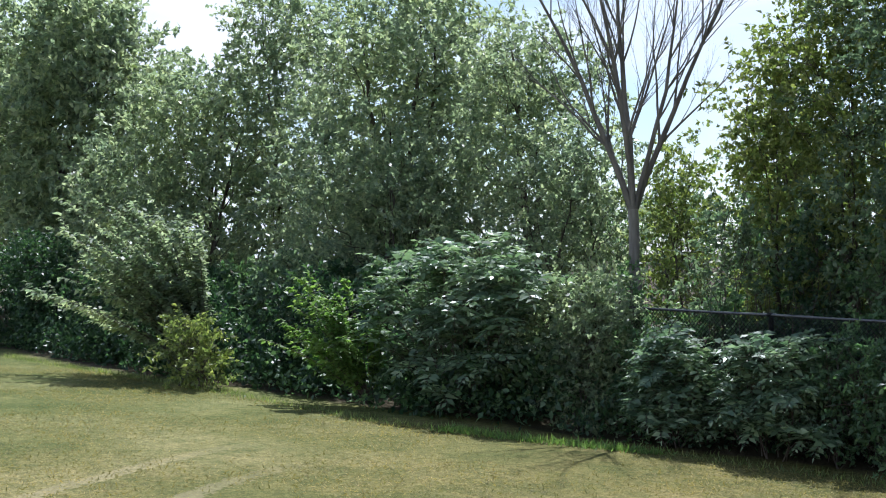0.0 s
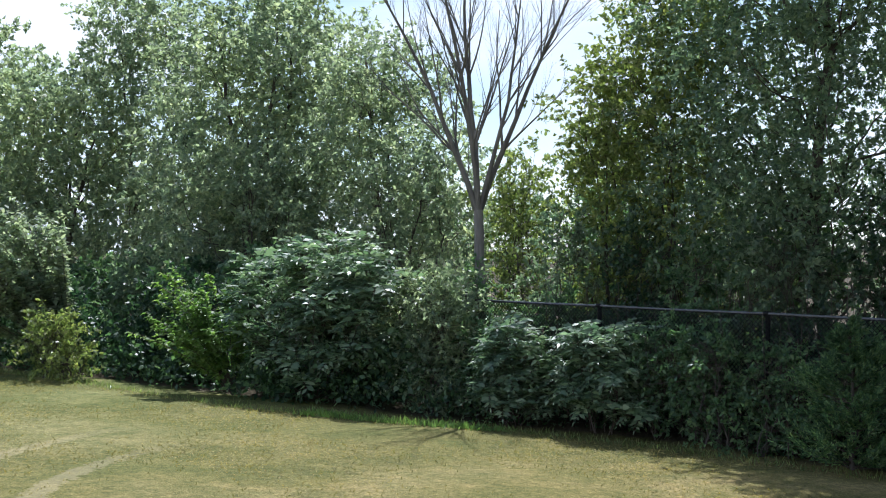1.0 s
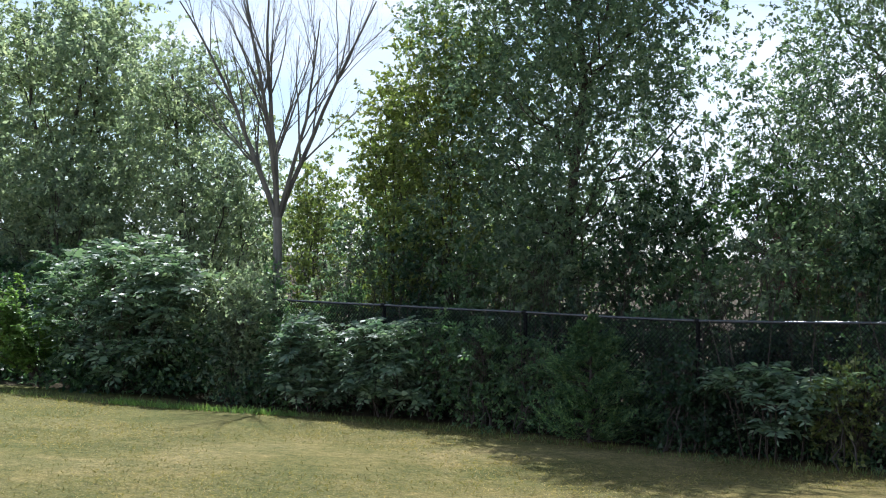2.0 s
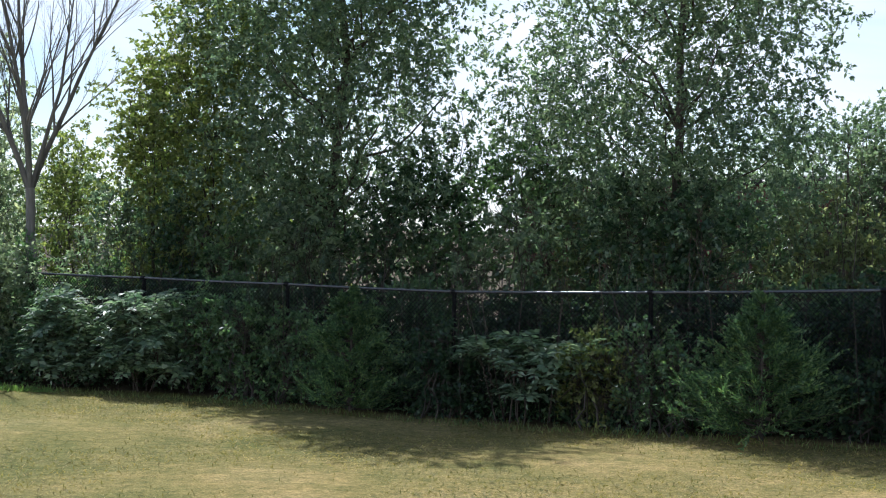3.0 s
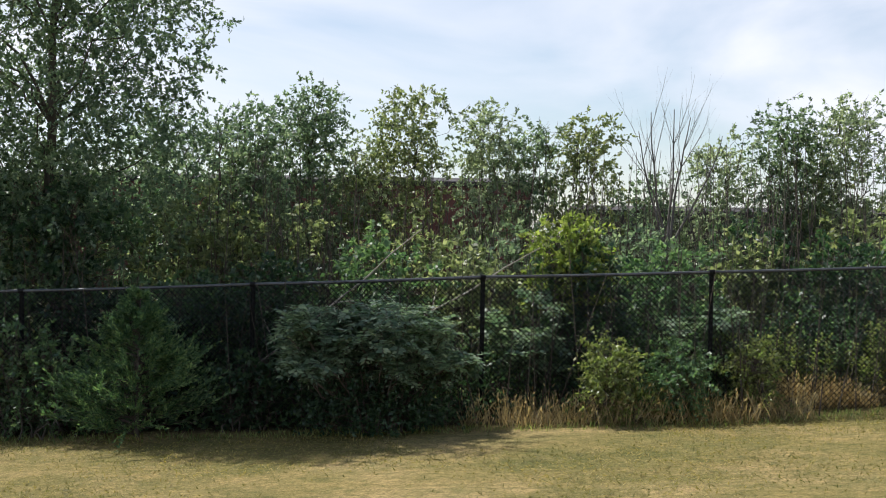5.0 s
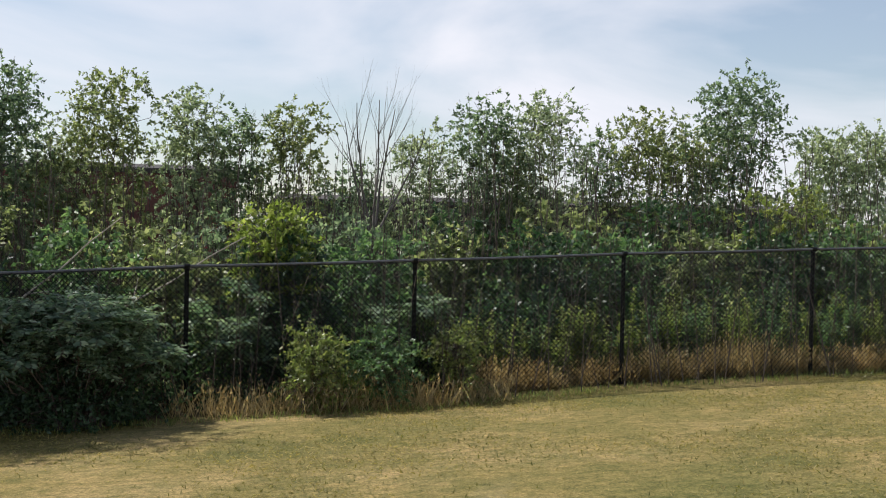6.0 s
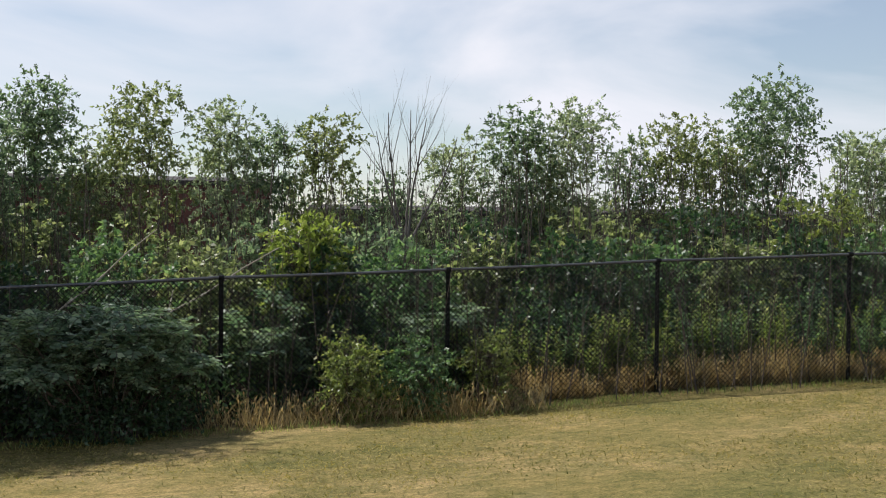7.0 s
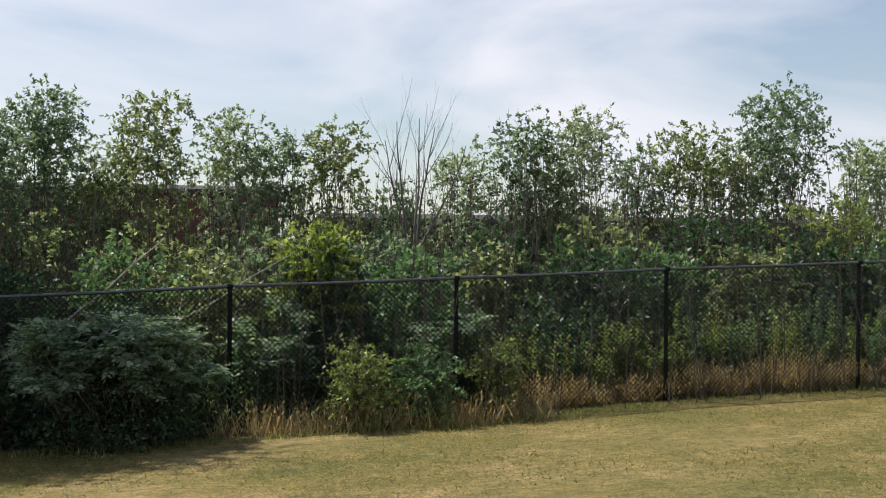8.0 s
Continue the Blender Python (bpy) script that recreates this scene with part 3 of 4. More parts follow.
plant("tree", "dense green young tree behind the fence", "tree", 4.75, 4.1, 3.0, 0.3, 4.7, LEAF_GREY, 26, 34, 0.075, 5, 16, trunk_r=0.04, spread=0.36, top=0.5, clump=0.8)
plant("tree", "thin airy sapling beyond the dead tree", "tree", -11.59, 3.4, 2.6, 0.5, 4.9, LEAF_WARM, 21, 34, 0.10, 5, 9, trunk_r=0.03, spread=0.45)
plant("tree", "thin airy sapling beyond the dead tree", "tree", -9.17, 3.8, 2.6, 0.5, 5.2, LEAF_MID, 22, 34, 0.10, 5, 9, trunk_r=0.03, spread=0.45)
plant("tree", "yellow-green sapling beside the large tree", "tree", -6.9, 2.6, 3.6, 0.6, 7.6, LEAF_WARM, 23, 40, 0.10, 4, 10, trunk_r=0.035, spread=0.45)
SAPLINGS = [
    (5.09, 5.00, 1.60, 4.90, LEAF_GREY, 62), (6.09, 6.00, 1.71, 5.33, LEAF_GREY, 50), (7.75, 6.00, 1.79, 5.17, LEAF_OLIVE, 46), (6.87, 6.40, 1.94, 4.35, LEAF_PALE, 34),
    (9.23, 6.10, 1.15, 4.84, LEAF_PALE, 40), (10.15, 6.30, 1.08, 4.57, LEAF_GREY, 34), (11.10, 6.00, 1.35, 4.72, LEAF_OLIVE, 38), (12.28, 6.40, 1.73, 3.50, LEAF_GREY, 34),
    (13.50, 6.00, 1.42, 4.08, LEAF_PALE, 44), (14.78, 5.90, 1.08, 4.71, LEAF_GREY, 44), (15.85, 5.90, 1.54, 4.75, LEAF_PALE, 46), (15.37, 6.30, 1.83, 3.75, LEAF_OLIVE, 34),
    (17.23, 6.30, 1.42, 4.03, LEAF_GREY, 32), (17.94, 5.90, 1.48, 4.48, LEAF_OLIVE, 44), (19.88, 5.60, 2.62, 5.26, LEAF_GREY, 52), (19.11, 6.20, 1.96, 4.10, LEAF_OLIVE, 36),
    (22.20, 6.30, 2.09, 4.12, LEAF_PALE, 36), (23.36, 6.40, 2.89, 4.25, LEAF_PALE, 34), (26.91, 6.60, 3.60, 4.70, LEAF_PALE, 34), (3.30, 6.20, 2.20, 4.90, LEAF_GREY, 40)]
for i, (x, y, w, h, mat, dens) in enumerate(SAPLINGS):
    plant("sapling", "young thin-stemmed tree with small green leaves behind the fence", "tree", x, y, w * 1.32, 0.7, h, mat, 40 + i, dens * 1.7, 0.073, 7, 14, trunk_r=0.026, group="saplings behind the fence", spread=0.32, top=0.45, clump=0.8)

U = np.array([0.74, 0.67, 0])
bare_tree("dead_tree", "dead grey tree with a pale trunk and bare forking limbs", -9.57, 0.6,
          [(U * -0.27 + np.array([0, 0, 1]), 4.8, 0.06), (U * -0.13 + np.array([0, 0.1, 1]), 5.2, 0.065), (U * 0.02 + np.array([0.05, -0.1, 1]), 5.0, 0.06), (U * 0.17 + np.array([0, 0.1, 1]), 5.0, 0.06), (U * 0.30 + np.array([0, 0, 1]), 4.2, 0.05), (U * -0.36 + np.array([0, 0.05, 0.9]), 2.6, 0.03)],
          (-0.1, 0, 3.5), 0.105, 5, BARK_DEAD, 3, 1.3, BARK_BARE)
bare_tree("dead_sapling", "bare dead sapling with thin grey twigs behind the fence", 12.51, 5.4,
          [((-0.42, 0, 1), 2.2, 0.028), ((-0.2, 0.1, 1), 2.5, 0.03), ((0.04, 0.1, 1), 2.6, 0.03), ((0.26, 0, 1), 2.4, 0.03), ((0.62, 0, 1), 2.3, 0.028)], (0, 0, 2.2), 0.04, 6, BARK_DEAD, 2, 0.8)

# growth under the trees, behind the wire
LOW = [LEAF_MID, LEAF_GREY, LEAF_SHADE, LEAF_WARM]
rng_low = np.random.default_rng(21)
i = 0
x = -31.0
while x < 24:
    step = 2.3 if x < -10 else 1.45
    h = rng_low.uniform(2.0, 2.7) if x < -9 else rng_low.uniform(2.8, 3.7) if x < 4 else rng_low.uniform(1.9, 2.6) if x < 12 else rng_low.uniform(1.75, 2.15)
    y = rng_low.uniform(1.1, 1.9) if x > -9 else rng_low.uniform(-0.4, 0.9)
    y += 0.85 * (x > 12)
    far = x < -10
    plant("shrub", "tangled green shrub growing behind the fence", "shrub", x, y, step * 1.55, 0.1, h, ((LEAF_MID, LEAF_OLIVE, LEAF_SHADE)[i % 3] if x > 8 else (LEAF_SHADE, LEAF_MID)[i % 2]) if x > 3 else LOW[i % 3], 100 + i, 26 if far else 58 if x > 8 else 46 if x > 3 else 34, 0.15 if far else 0.098, 5, 7, depth=0.8, trunk_r=0.02, group="shrubs behind the fence", spread=0.36)
    x += step * rng_low.uniform(0.85, 1.15)
    i += 1
for i, (x, y, w, h, mat) in enumerate(((5.90, 3.6, 2.6, 2.9, LEAF_OLIVE), (7.97, 3.4, 2.6, 2.6, LEAF_OLIVE), (3.41, 4.7, 3.0, 3.4, LEAF_SHADE), (0.32, 5.0, 3.4, 3.4, LEAF_SHADE), (9.66, 3.7, 2.4, 2.5, LEAF_GREY), (11.72, 3.4, 2.6, 2.5, LEAF_GREY), (13.55, 3.6, 2.6, 2.5, LEAF_SHADE), (15.45, 3.4, 2.6, 2.6, LEAF_OLIVE), (17.58, 3.6, 2.8, 2.5, LEAF_SHADE), (19.81, 3.5, 2.8, 2.8, LEAF_WARM), (22.29, 3.6, 2.8, 2.6, LEAF_GREY), (-7.07, 5.6, 3.4, 3.4, LEAF_WARM), (-11.22, 5.6, 3.8, 3.9, LEAF_MID), (-9.06, 6.2, 4.0, 5.2, LEAF_GREY), (-15.50, 7.5, 4.6, 4.6, LEAF_GREY), (-19.76, 8.0, 5.0, 4.6, LEAF_MID), (-12.66, 8.0, 4.0, 4.4, LEAF_GREY))):
    plant("shrub", "leafy green brush well behind the fence", "shrub", x, y, w, 0.3, h, mat, 300 + i, 30, 0.095, 6, 8, trunk_r=0.02, group="brush behind the fence", spread=0.4)
for i, (x, w, h) in enumerate(((-7.4, 3.2, 3.4), (-4.8, 3.4, 3.8), (-2.3, 3.2, 4.2), (-0.5, 2.8, 4.4), (0.9, 2.6, 3.6), (2.5, 3.0, 2.8), (4.6, 3.0, 3.2))):
    plant("shrub", "leafy shrub in the half shade under the tall trees", "shrub", x, 3.1, w, 0.2, h, LEAF_OLIVE if x > 0 else LEAF_SHADE if i == 2 else (LEAF_GREY, LEAF_MID)[i % 2], 330 + i, 24 if 0 < x < 4 else 33, 0.10, 6, 9, trunk_r=0.02, group="dark shrubs under the trees", spread=0.4)
plant("shrub", "bright yellow-green shrub catching the sun behind the fence", "shrub", 10.2, 1.15, 1.6, 1.3, 2.6, LEAF_BRIGHT, 90, 80, 0.085, 4, 9, trunk_r=0.02, spread=0.34, clump=0.85)


for i, (x, y, w, h, mat) in enumerate(((-8.0, 0.75, 2.4, 1.9, LEAF_MID), (-6.4, 0.7, 2.4, 1.8, LEAF_SHADE), (-4.7, 0.7, 2.4, 1.9, LEAF_MID), (-3.0, 0.75, 2.4, 1.8, LEAF_SHADE), (-1.2, 0.7, 2.4, 1.9, LEAF_MID), (0.6, 0.7, 2.4, 1.8, LEAF_SHADE), (2.3, 0.75, 2.3, 1.8, LEAF_MID), (3.9, 0.7, 2.2, 1.7, LEAF_SHADE), (5.5, 0.75, 2.2, 1.8, LEAF_SHADE), (-4.7, -0.3, 1.8, 1.5, LEAF_MID), (-2.8, -0.3, 1.7, 1.45, LEAF_MID), (-0.2, -0.3, 1.7, 1.35, LEAF_SHADE), (2.2, -0.3, 1.3, 1.3, LEAF_WARM), (3.4, -0.35, 1.1, 1.25, LEAF_MID), (5.9, -0.3, 1.2, 1.0, LEAF_SHADE))):
    plant("shrub", "dense dark shrub grown against the wire" if y > 0 else "shaded leafy shrub grown in front of the wire", "shrub", x, y, w, 0.02, h, mat, 360 + i, 75, 0.075, 6, 9, depth=0.4, trunk_r=0.014, group="shrubs against the wire", spread=0.32, top=0.6)
# shade at the far edge is painted in with the darkened leaf colour
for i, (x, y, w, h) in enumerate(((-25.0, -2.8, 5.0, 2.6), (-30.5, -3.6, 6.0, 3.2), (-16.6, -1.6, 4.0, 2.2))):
    plant("shrub", "shrub with shade-darkened leaf colour at the far edge of the lawn", "shrub", x, y, w, 0.0, h, LEAF_SHADE, 380 + i, 40, 0.12, 6, 12, depth=0.5, trunk_r=0.02, group="shrubs at the far edge of the lawn", spread=0.4, top=0.6, clump=0.8)


# ---------------- plants in front of the fence ----------------
def sumac(x, y, w, h, fronds, seed, label, depth=0.6, low=0.2, leaf=1.0, skirt=0.12, square=0.0):
    """Dome of drooping pinnate leaves on forked stems."""
    rng = np.random.default_rng(seed)
    t = thing("sumac_shrub", (x, y, float(ground_z(x, y)) - 0.02), label, "shrub", "sumac shrubs")
    stems, g, rachis = Geo(), Geo(), Geo()
    heads = max(6, fronds // 11)
    d = unit(rng.normal(0, 1, (heads, 3)))
    d[:, 2] = np.where(d[:, 2] < -0.3, -d[:, 2], d[:, 2])
    d /= np.abs(d).max(1, keepdims=True) ** square
    swell = 1 + 0.28 * np.sin(4.3 * d[:, 0] + seed) * np.sin(3.7 * d[:, 2] + 2.1 * seed) + 0.12 * rng.normal(0, 1, heads)
    r = rng.uniform(0.35, 1, heads) ** 0.5 * swell
    tip = d * np.array([w / 2, w / 2 * depth, h * (1 - low)]) * r[:, None] * 0.84
    tip[:, 2] += h * low
    tip[:, 2] = np.maximum(tip[:, 2], rng.uniform(skirt, skirt + 0.16, heads) * h)
    for k, p1 in enumerate(tip):
        low_end = 0.0 if k % 9 == 0 else 0.62
        f = np.linspace(low_end, 1, 6)[:, None]
        spread = 0.3 + 0.7 * f ** 1.3
        sway = rng.normal(0, 0.06, 3) * np.sin(f * 3.1)
        tube(stems, p1 * np.concatenate([spread, spread, f ** 0.9], 1) + rng.normal(0, 0.015, (6, 3)) + sway, np.linspace(0.013 - 0.007 * low_end, 0.005, 6), 4)
    part_mesh("stem_growth", stems.mesh("stem_growth", TWIG, True), t, kind="stuff")
    n = heads * 8
    foot = np.repeat(tip, 8, 0) + rng.normal(0, 0.02, (n, 3))
    az = np.tile(np.arange(8) * 2.4, heads) + np.repeat(rng.uniform(0, 6.28, heads), 8) + rng.normal(0, 0.25, n)
    away = unit(np.repeat(tip, 8, 0) * np.array([1, 1, 0.0]))
    out = unit(np.stack([np.cos(az), np.sin(az), np.zeros(n)], 1) + away * 0.5)
    az = np.arctan2(out[:, 1], out[:, 0])
    length = rng.uniform(0.25, 0.44, n) * leaf
    rise = rng.uniform(0.1, 1.2, n)
    pairs = 6
    side = np.stack([-np.sin(az), np.cos(az), np.zeros(n)], 1)
    last = joint = foot
    for j in range(pairs + 1):
        s = (j + 0.6) / pairs
        p = foot + out * (length * s)[:, None] + np.array([0, 0, 1.0]) * (length * (rise * s - 0.5 * s * s))[:, None]
        if j in (3, pairs):
            straws(rachis, joint, p, 0.004, 0.003)
            joint = p
        tang = unit(p - last)
        last = p
        size = length * (0.42 if 0 < j < pairs - 1 else 0.28) * rng.uniform(0.85, 1.15, n)
        up = unit(np.cross(side, tang) * -1 + away * 0.35 + rng.normal(0, 0.45, (n, 3)))
        up[up[:, 2] < 0] *= -1
        if j == pairs:
            leaf_quads(g, p, tang, up, size, size * 0.3, 0.2)
        else:
            for sg in (1, -1):
                leaf_quads(g, p, tang * 0.5 + side * sg - np.array([0, 0, 0.12]) + rng.normal(0, 0.16, (n, 3)), up, size, size * 0.46, 0.2)
    part_mesh("leaf_stalk_mass", rachis.mesh("leaf_stalk_mass", TWIG), t, kind="stuff")
    part_mesh("foliage", g.mesh("foliage", LEAF_SUMAC), t)
    return t


def shoots(name, x, y, w, h, count, seed, mat, label, lean=(0, 0), size=0.09, depth=0.7):
    """A shrub of long arching shoots set with leaves in two rows."""
    rng = np.random.default_rng(seed)
    t = thing(name, (x, y, float(ground_z(x, y)) - 0.02), label, "shrub")
    stems, g = Geo(), Geo()
    for k in range(count):
        a, e = rng.uniform(0, 6.28), rng.uniform(0.15, 1) ** 0.6
        far = rng.uniform(0.2, 1.0)
        tip = np.array([math.cos(a) * w * 0.5 * e + lean[0] * h * far, math.sin(a) * w * 0.5 * depth * e + lean[1] * h * far, h * (1.08 - 0.62 * e * e) * rng.uniform(0.62, 1.05)])
        f = np.linspace(0, 1, 14)[:, None]
        pts = tip * np.concatenate([f ** 1.2, f ** 1.2, 1 - (1 - f) ** 1.3], 1)
        tube(stems, pts, np.linspace(0.012, 0.003, 14), 4)
        for b in range(2):
            i = int(rng.integers(4, 12))
            w2 = unit(unit(pts[i + 1] - pts[i]) + rng.normal(0, 0.33, 3))
            ln = rng.uniform(0.25, 0.6) * h * 0.3
            sp = pts[i] + w2 * np.linspace(0, ln, 10)[:, None] + np.array([0, 0, 1]) * (np.linspace(0, 1, 10) ** 2 * ln * 0.3)[:, None]
            tube(stems, sp, np.linspace(0.005, 0.002, 10), 3)
            for path in ((sp, 26),) + (((pts[4:], 80),) if b == 0 else ()):
                line, m = path
                u = rng.uniform(0, len(line) - 1.01, m)
                i0 = u.astype(int)
                p = line[i0] + (line[i0 + 1] - line[i0]) * (u - i0)[:, None]
                tg = unit(line[i0 + 1] - line[i0])
                sd = unit(np.cross(tg, np.array([0, 0, 1.0]) + rng.normal(0, 0.2, (m, 3)))) * rng.choice([-1, 1], m)[:, None]
                sz = size * rng.uniform(0.6, 1.2, m)
                leaf_quads(g, p, tg * 0.6 + sd * 0.8 - np.array([0, 0, 0.45]) + rng.normal(0, 0.22, (m, 3)), np.array([0, 0, 1]) + rng.normal(0, 0.35, (m, 3)), sz, sz * 0.55)
    part_mesh("stem_growth", stems.mesh("stem_growth", TWIG, True), t, kind="stuff")
    part_mesh("foliage", g.mesh("foliage", mat), t)
    return t


def juniper(x, y, w, h, sprays, seed, label):
    """A young conifer: upswept sprays of scale leaves round a stem."""
    rng = np.random.default_rng(seed)
    t = thing("juniper", (x, y, float(ground_z(x, y)) - 0.02), label, "conifer")
    stem, g, tw = Geo(), Geo(), Geo()
    tube(stem, np.linspace([0, 0, 0], [0.03, 0, h * 0.97], 8), np.linspace(0.035, 0.005, 8), 6)
    part_mesh("trunk", stem.mesh("trunk", BARK, True), t)
    f = rng.uniform(0.02, 1, sprays) ** 1.15
    a = rng.uniform(0, 6.28, sprays)
    reach = 0.5 * w * (1 - f) ** 0.95 * rng.uniform(0.45, 1.2, sprays) + 0.05
    p0 = np.stack([f * 0, f * 0, f * h * 0.9], 1)
    p1 = np.stack([np.cos(a) * reach, np.sin(a) * reach, f * h * 0.92 + reach * rng.uniform(0.05, 0.5, sprays)], 1)
    straws(tw, p0, p1, 0.007, 0.002)
    kids = 4
    s = rng.uniform(0.35, 0.95, (sprays, kids))
    q0 = (p0[:, None] + (p1 - p0)[:, None] * s[..., None]).reshape(-1, 3)
    turn = unit(unit(p1 - p0)[:, None] + rng.normal(0, 0.36, (sprays, kids, 3)) + np.array([0, 0, 0.35])).reshape(-1, 3)
    q1 = q0 + turn * (np.repeat(reach, kids) * rng.uniform(0.25, 0.5, sprays * kids) + 0.06)[:, None]
    a0, a1 = np.concatenate([p0 + (p1 - p0) * 0.3, q0]), np.concatenate([p1, q1])
    m = 24
    s = rng.uniform(0, 1.0, (len(a0), m))
    pos = a0[:, None] + (a1 - a0)[:, None] * s[..., None] + rng.normal(0, 0.008, (len(a0), m, 3))
    way = unit(a1 - a0)[:, None] * 1.1 + rng.normal(0, 0.42, (len(a0), m, 3))
    leaf_quads(g, pos.reshape(-1, 3), way.reshape(-1, 3), rng.normal(0, 1, (len(a0) * m, 3)), (0.09 - 0.04 * s.reshape(-1)) * rng.uniform(0.8, 1.2, len(a0) * m), 0.02, 0.4)
    part_mesh("twig_work", tw.mesh("twig_work", TWIG), t, kind="stuff")
    part_mesh("foliage", g.mesh("foliage", LEAF_JUNIPER), t)
    return t


shoots("feathery_shrub", -19.1, -3.0, 2.8, 4.1, 90, 61, LEAF_PALE, "feathery shrub with long arching shoots and hanging leaves", (-0.46, -0.68), 0.16)
plant("shrub", "small yellowish shrub at the edge of the lawn", "shrub", -17.47, -4.0, 2.3, 0.1, 1.35, LEAF_WARM, 62, 65, 0.10, 5, 6, trunk_r=0.02)
# filler whose darkened leaf colour stands for shade at the shrub's foot
plant("shrub", "shrub with shade-darkened leaf colour filling the foot of the feathery shrub", "shrub", -20.6, -2.9, 5.0, 0.0, 2.0, LEAF_SHADE, 82, 40, 0.11, 6, 9, trunk_r=0.015, depth=0.6)
shoots("bright_shrub", -13.2, -2.4, 1.9, 2.5, 44, 63, LEAF_FRESH, "bright green shrub with spreading leafy shoots", (-0.3, -0.44), 0.13)
sumac(-11.56, -1.5, 4.4, 3.25, 1300, 64, "large grey-green sumac with drooping feathered leaves", 0.6, 0.3, 1.2)
plant("shrub", "dark low shrub in the shade of the trees", "shrub", -8.11, -0.6, 1.7, 0.0, 1.55, LEAF_MID, 79, 80, 0.08, 5, 7, trunk_r=0.015, depth=0.6)
plant("shrub", "dark low shrub in the shade of the trees", "shrub", -8.97, -0.9, 1.9, 0.0, 2.2, LEAF_PALE, 80, 80, 0.085, 5, 8, trunk_r=0.015, depth=0.6)
plant("shrub", "vine-covered grey-green shrub over the end of the fence", "shrub", -9.40, -0.8, 2.6, 0.2, 2.35, LEAF_PALE, 65, 75, 0.085, 5, 9, trunk_r=0.02)
sumac(-7.25, -0.9, 1.8, 1.75, 620, 66, "low grey-green sumac against the fence", 0.6, 0.25, 0.95)
sumac(-5.67, -0.6, 2.2, 1.8, 660, 67, "low grey-green sumac against the fence", 0.6, 0.25, 0.95)
plant("shrub", "dark low shrub in the shade of the trees", "shrub", -3.90, -0.45, 2.2, 0.05, 1.6, LEAF_MID, 68, 70, 0.08, 5, 7, trunk_r=0.015, depth=0.45)
juniper(-1.60, -0.6, 2.1, 2.0, 180, 69, "young dark green juniper standing in the shade")
sumac(1.21, -0.5, 2.2, 1.45, 240, 70, "low shaded sumac in front of the fence", 0.45)
plant("shrub", "low leafy shrub in the shade of the trees", "shrub", 2.95, -0.4, 1.4, 0.05, 1.3, LEAF_MID, 71, 60, 0.07, 5, 6, trunk_r=0.012, depth=0.4)
juniper(4.59, -0.7, 2.3, 2.0, 190, 72, "young green juniper with feathery upswept sprays")
sumac(7.58, -0.75, 2.45, 1.62, 2700, 73, "dense grey-green sumac shrub in front of the fence", 0.6, 0.5, 0.62, 0.4, 0.8)
# added filler: its darkened leaf colour paints the shade under the sumac
plant("shrub", "low filler shrub with shade-darkened leaf colour under the sumac", "shrub", 7.58, -0.72, 2.2, 0.0, 0.95, LEAF_SHADE, 81, 150, 0.06, 5, 9, trunk_r=0.012, depth=0.5, top=0.7)
sumac(9.63, 0.45, 1.5, 1.6, 130, 74, "grey-green sumac behind the fence", 0.4, 0.3)
sumac(12.19, 0.5, 1.1, 1.45, 80, 75, "grey-green sumac behind the fence", 0.4, 0.5)
plant("shrub", "small bright green bush at the foot of the fence", "shrub", 10.62, -0.6, 1.2, 0.02, 0.98, LEAF_WARM, 76, 330, 0.055, 5, 5, trunk_r=0.01, spread=0.32)
plant("shrub", "small bright green bush at the foot of the fence", "shrub", 11.50, -0.4, 1.1, 0.02, 0.92, LEAF_MID, 77, 330, 0.055, 5, 5, trunk_r=0.01, spread=0.32)
plant("shrub", "small green bush at the foot of the fence", "shrub", 12.5, -0.3, 0.95, 0.02, 0.95, LEAF_WARM, 78, 300, 0.055, 5, 6, trunk_r=0.01, spread=0.28, clump=0.8)


# ---------------- herbs and dry grass ----------------
def weed(x, y, h, seed, mat, label, spike=False):
    rng = np.random.default_rng(seed)
    t = thing("weed", (x, y, float(ground_z(x, y)) - 0.02), label, "plant", "tall weeds along the fence")
    st, g = Geo(), Geo()
    for k in range(1 if spike else 3):
        tip = np.array([rng.normal(0, 0.12), rng.normal(0, 0.08), h * rng.uniform(0.75, 1)]) if not spike else np.array([0.02, 0, h])
        pts = np.linspace([0, 0, 0], tip, 6)
        tube(st, pts, np.linspace(0.008, 0.003, 6), 4)
        m = 150 if spike else 60
        s = rng.uniform(0.2, 1, m)
        p = tip * s[:, None]
        a = rng.uniform(0, 6.28, m)
        sz = (0.12 if spike else 0.13) * (1.25 - s) * rng.uniform(0.7, 1.2, m) + 0.03
        leaf_quads(g, p, np.stack([np.cos(a), np.sin(a), rng.uniform(0, 0.9, m)], 1), np.array([0, 0, 1]) + rng.normal(0, 0.3, (m, 3)), sz, sz * 0.4)
    part_mesh("stalk", st.mesh("stalk", TWIG, True), t)
    part_mesh("foliage", g.mesh("foliage", mat), t)


rng_weed = np.random.default_rng(31)
for i in range(130):
    weed(rng_weed.uniform(11.6, 22.8), rng_weed.uniform(0.3, 1.1), rng_weed.uniform(0.75, 1.3), 200 + i, (LEAF_BRIGHT, LEAF_WARM, LEAF_MID)[i % 3], "tall leafy green weed behind the fence")
weed(15.43, 0.5, 1.38, 560, LEAF_BRIGHT, "tall yellow-green spike of a mullein behind the fence", True)


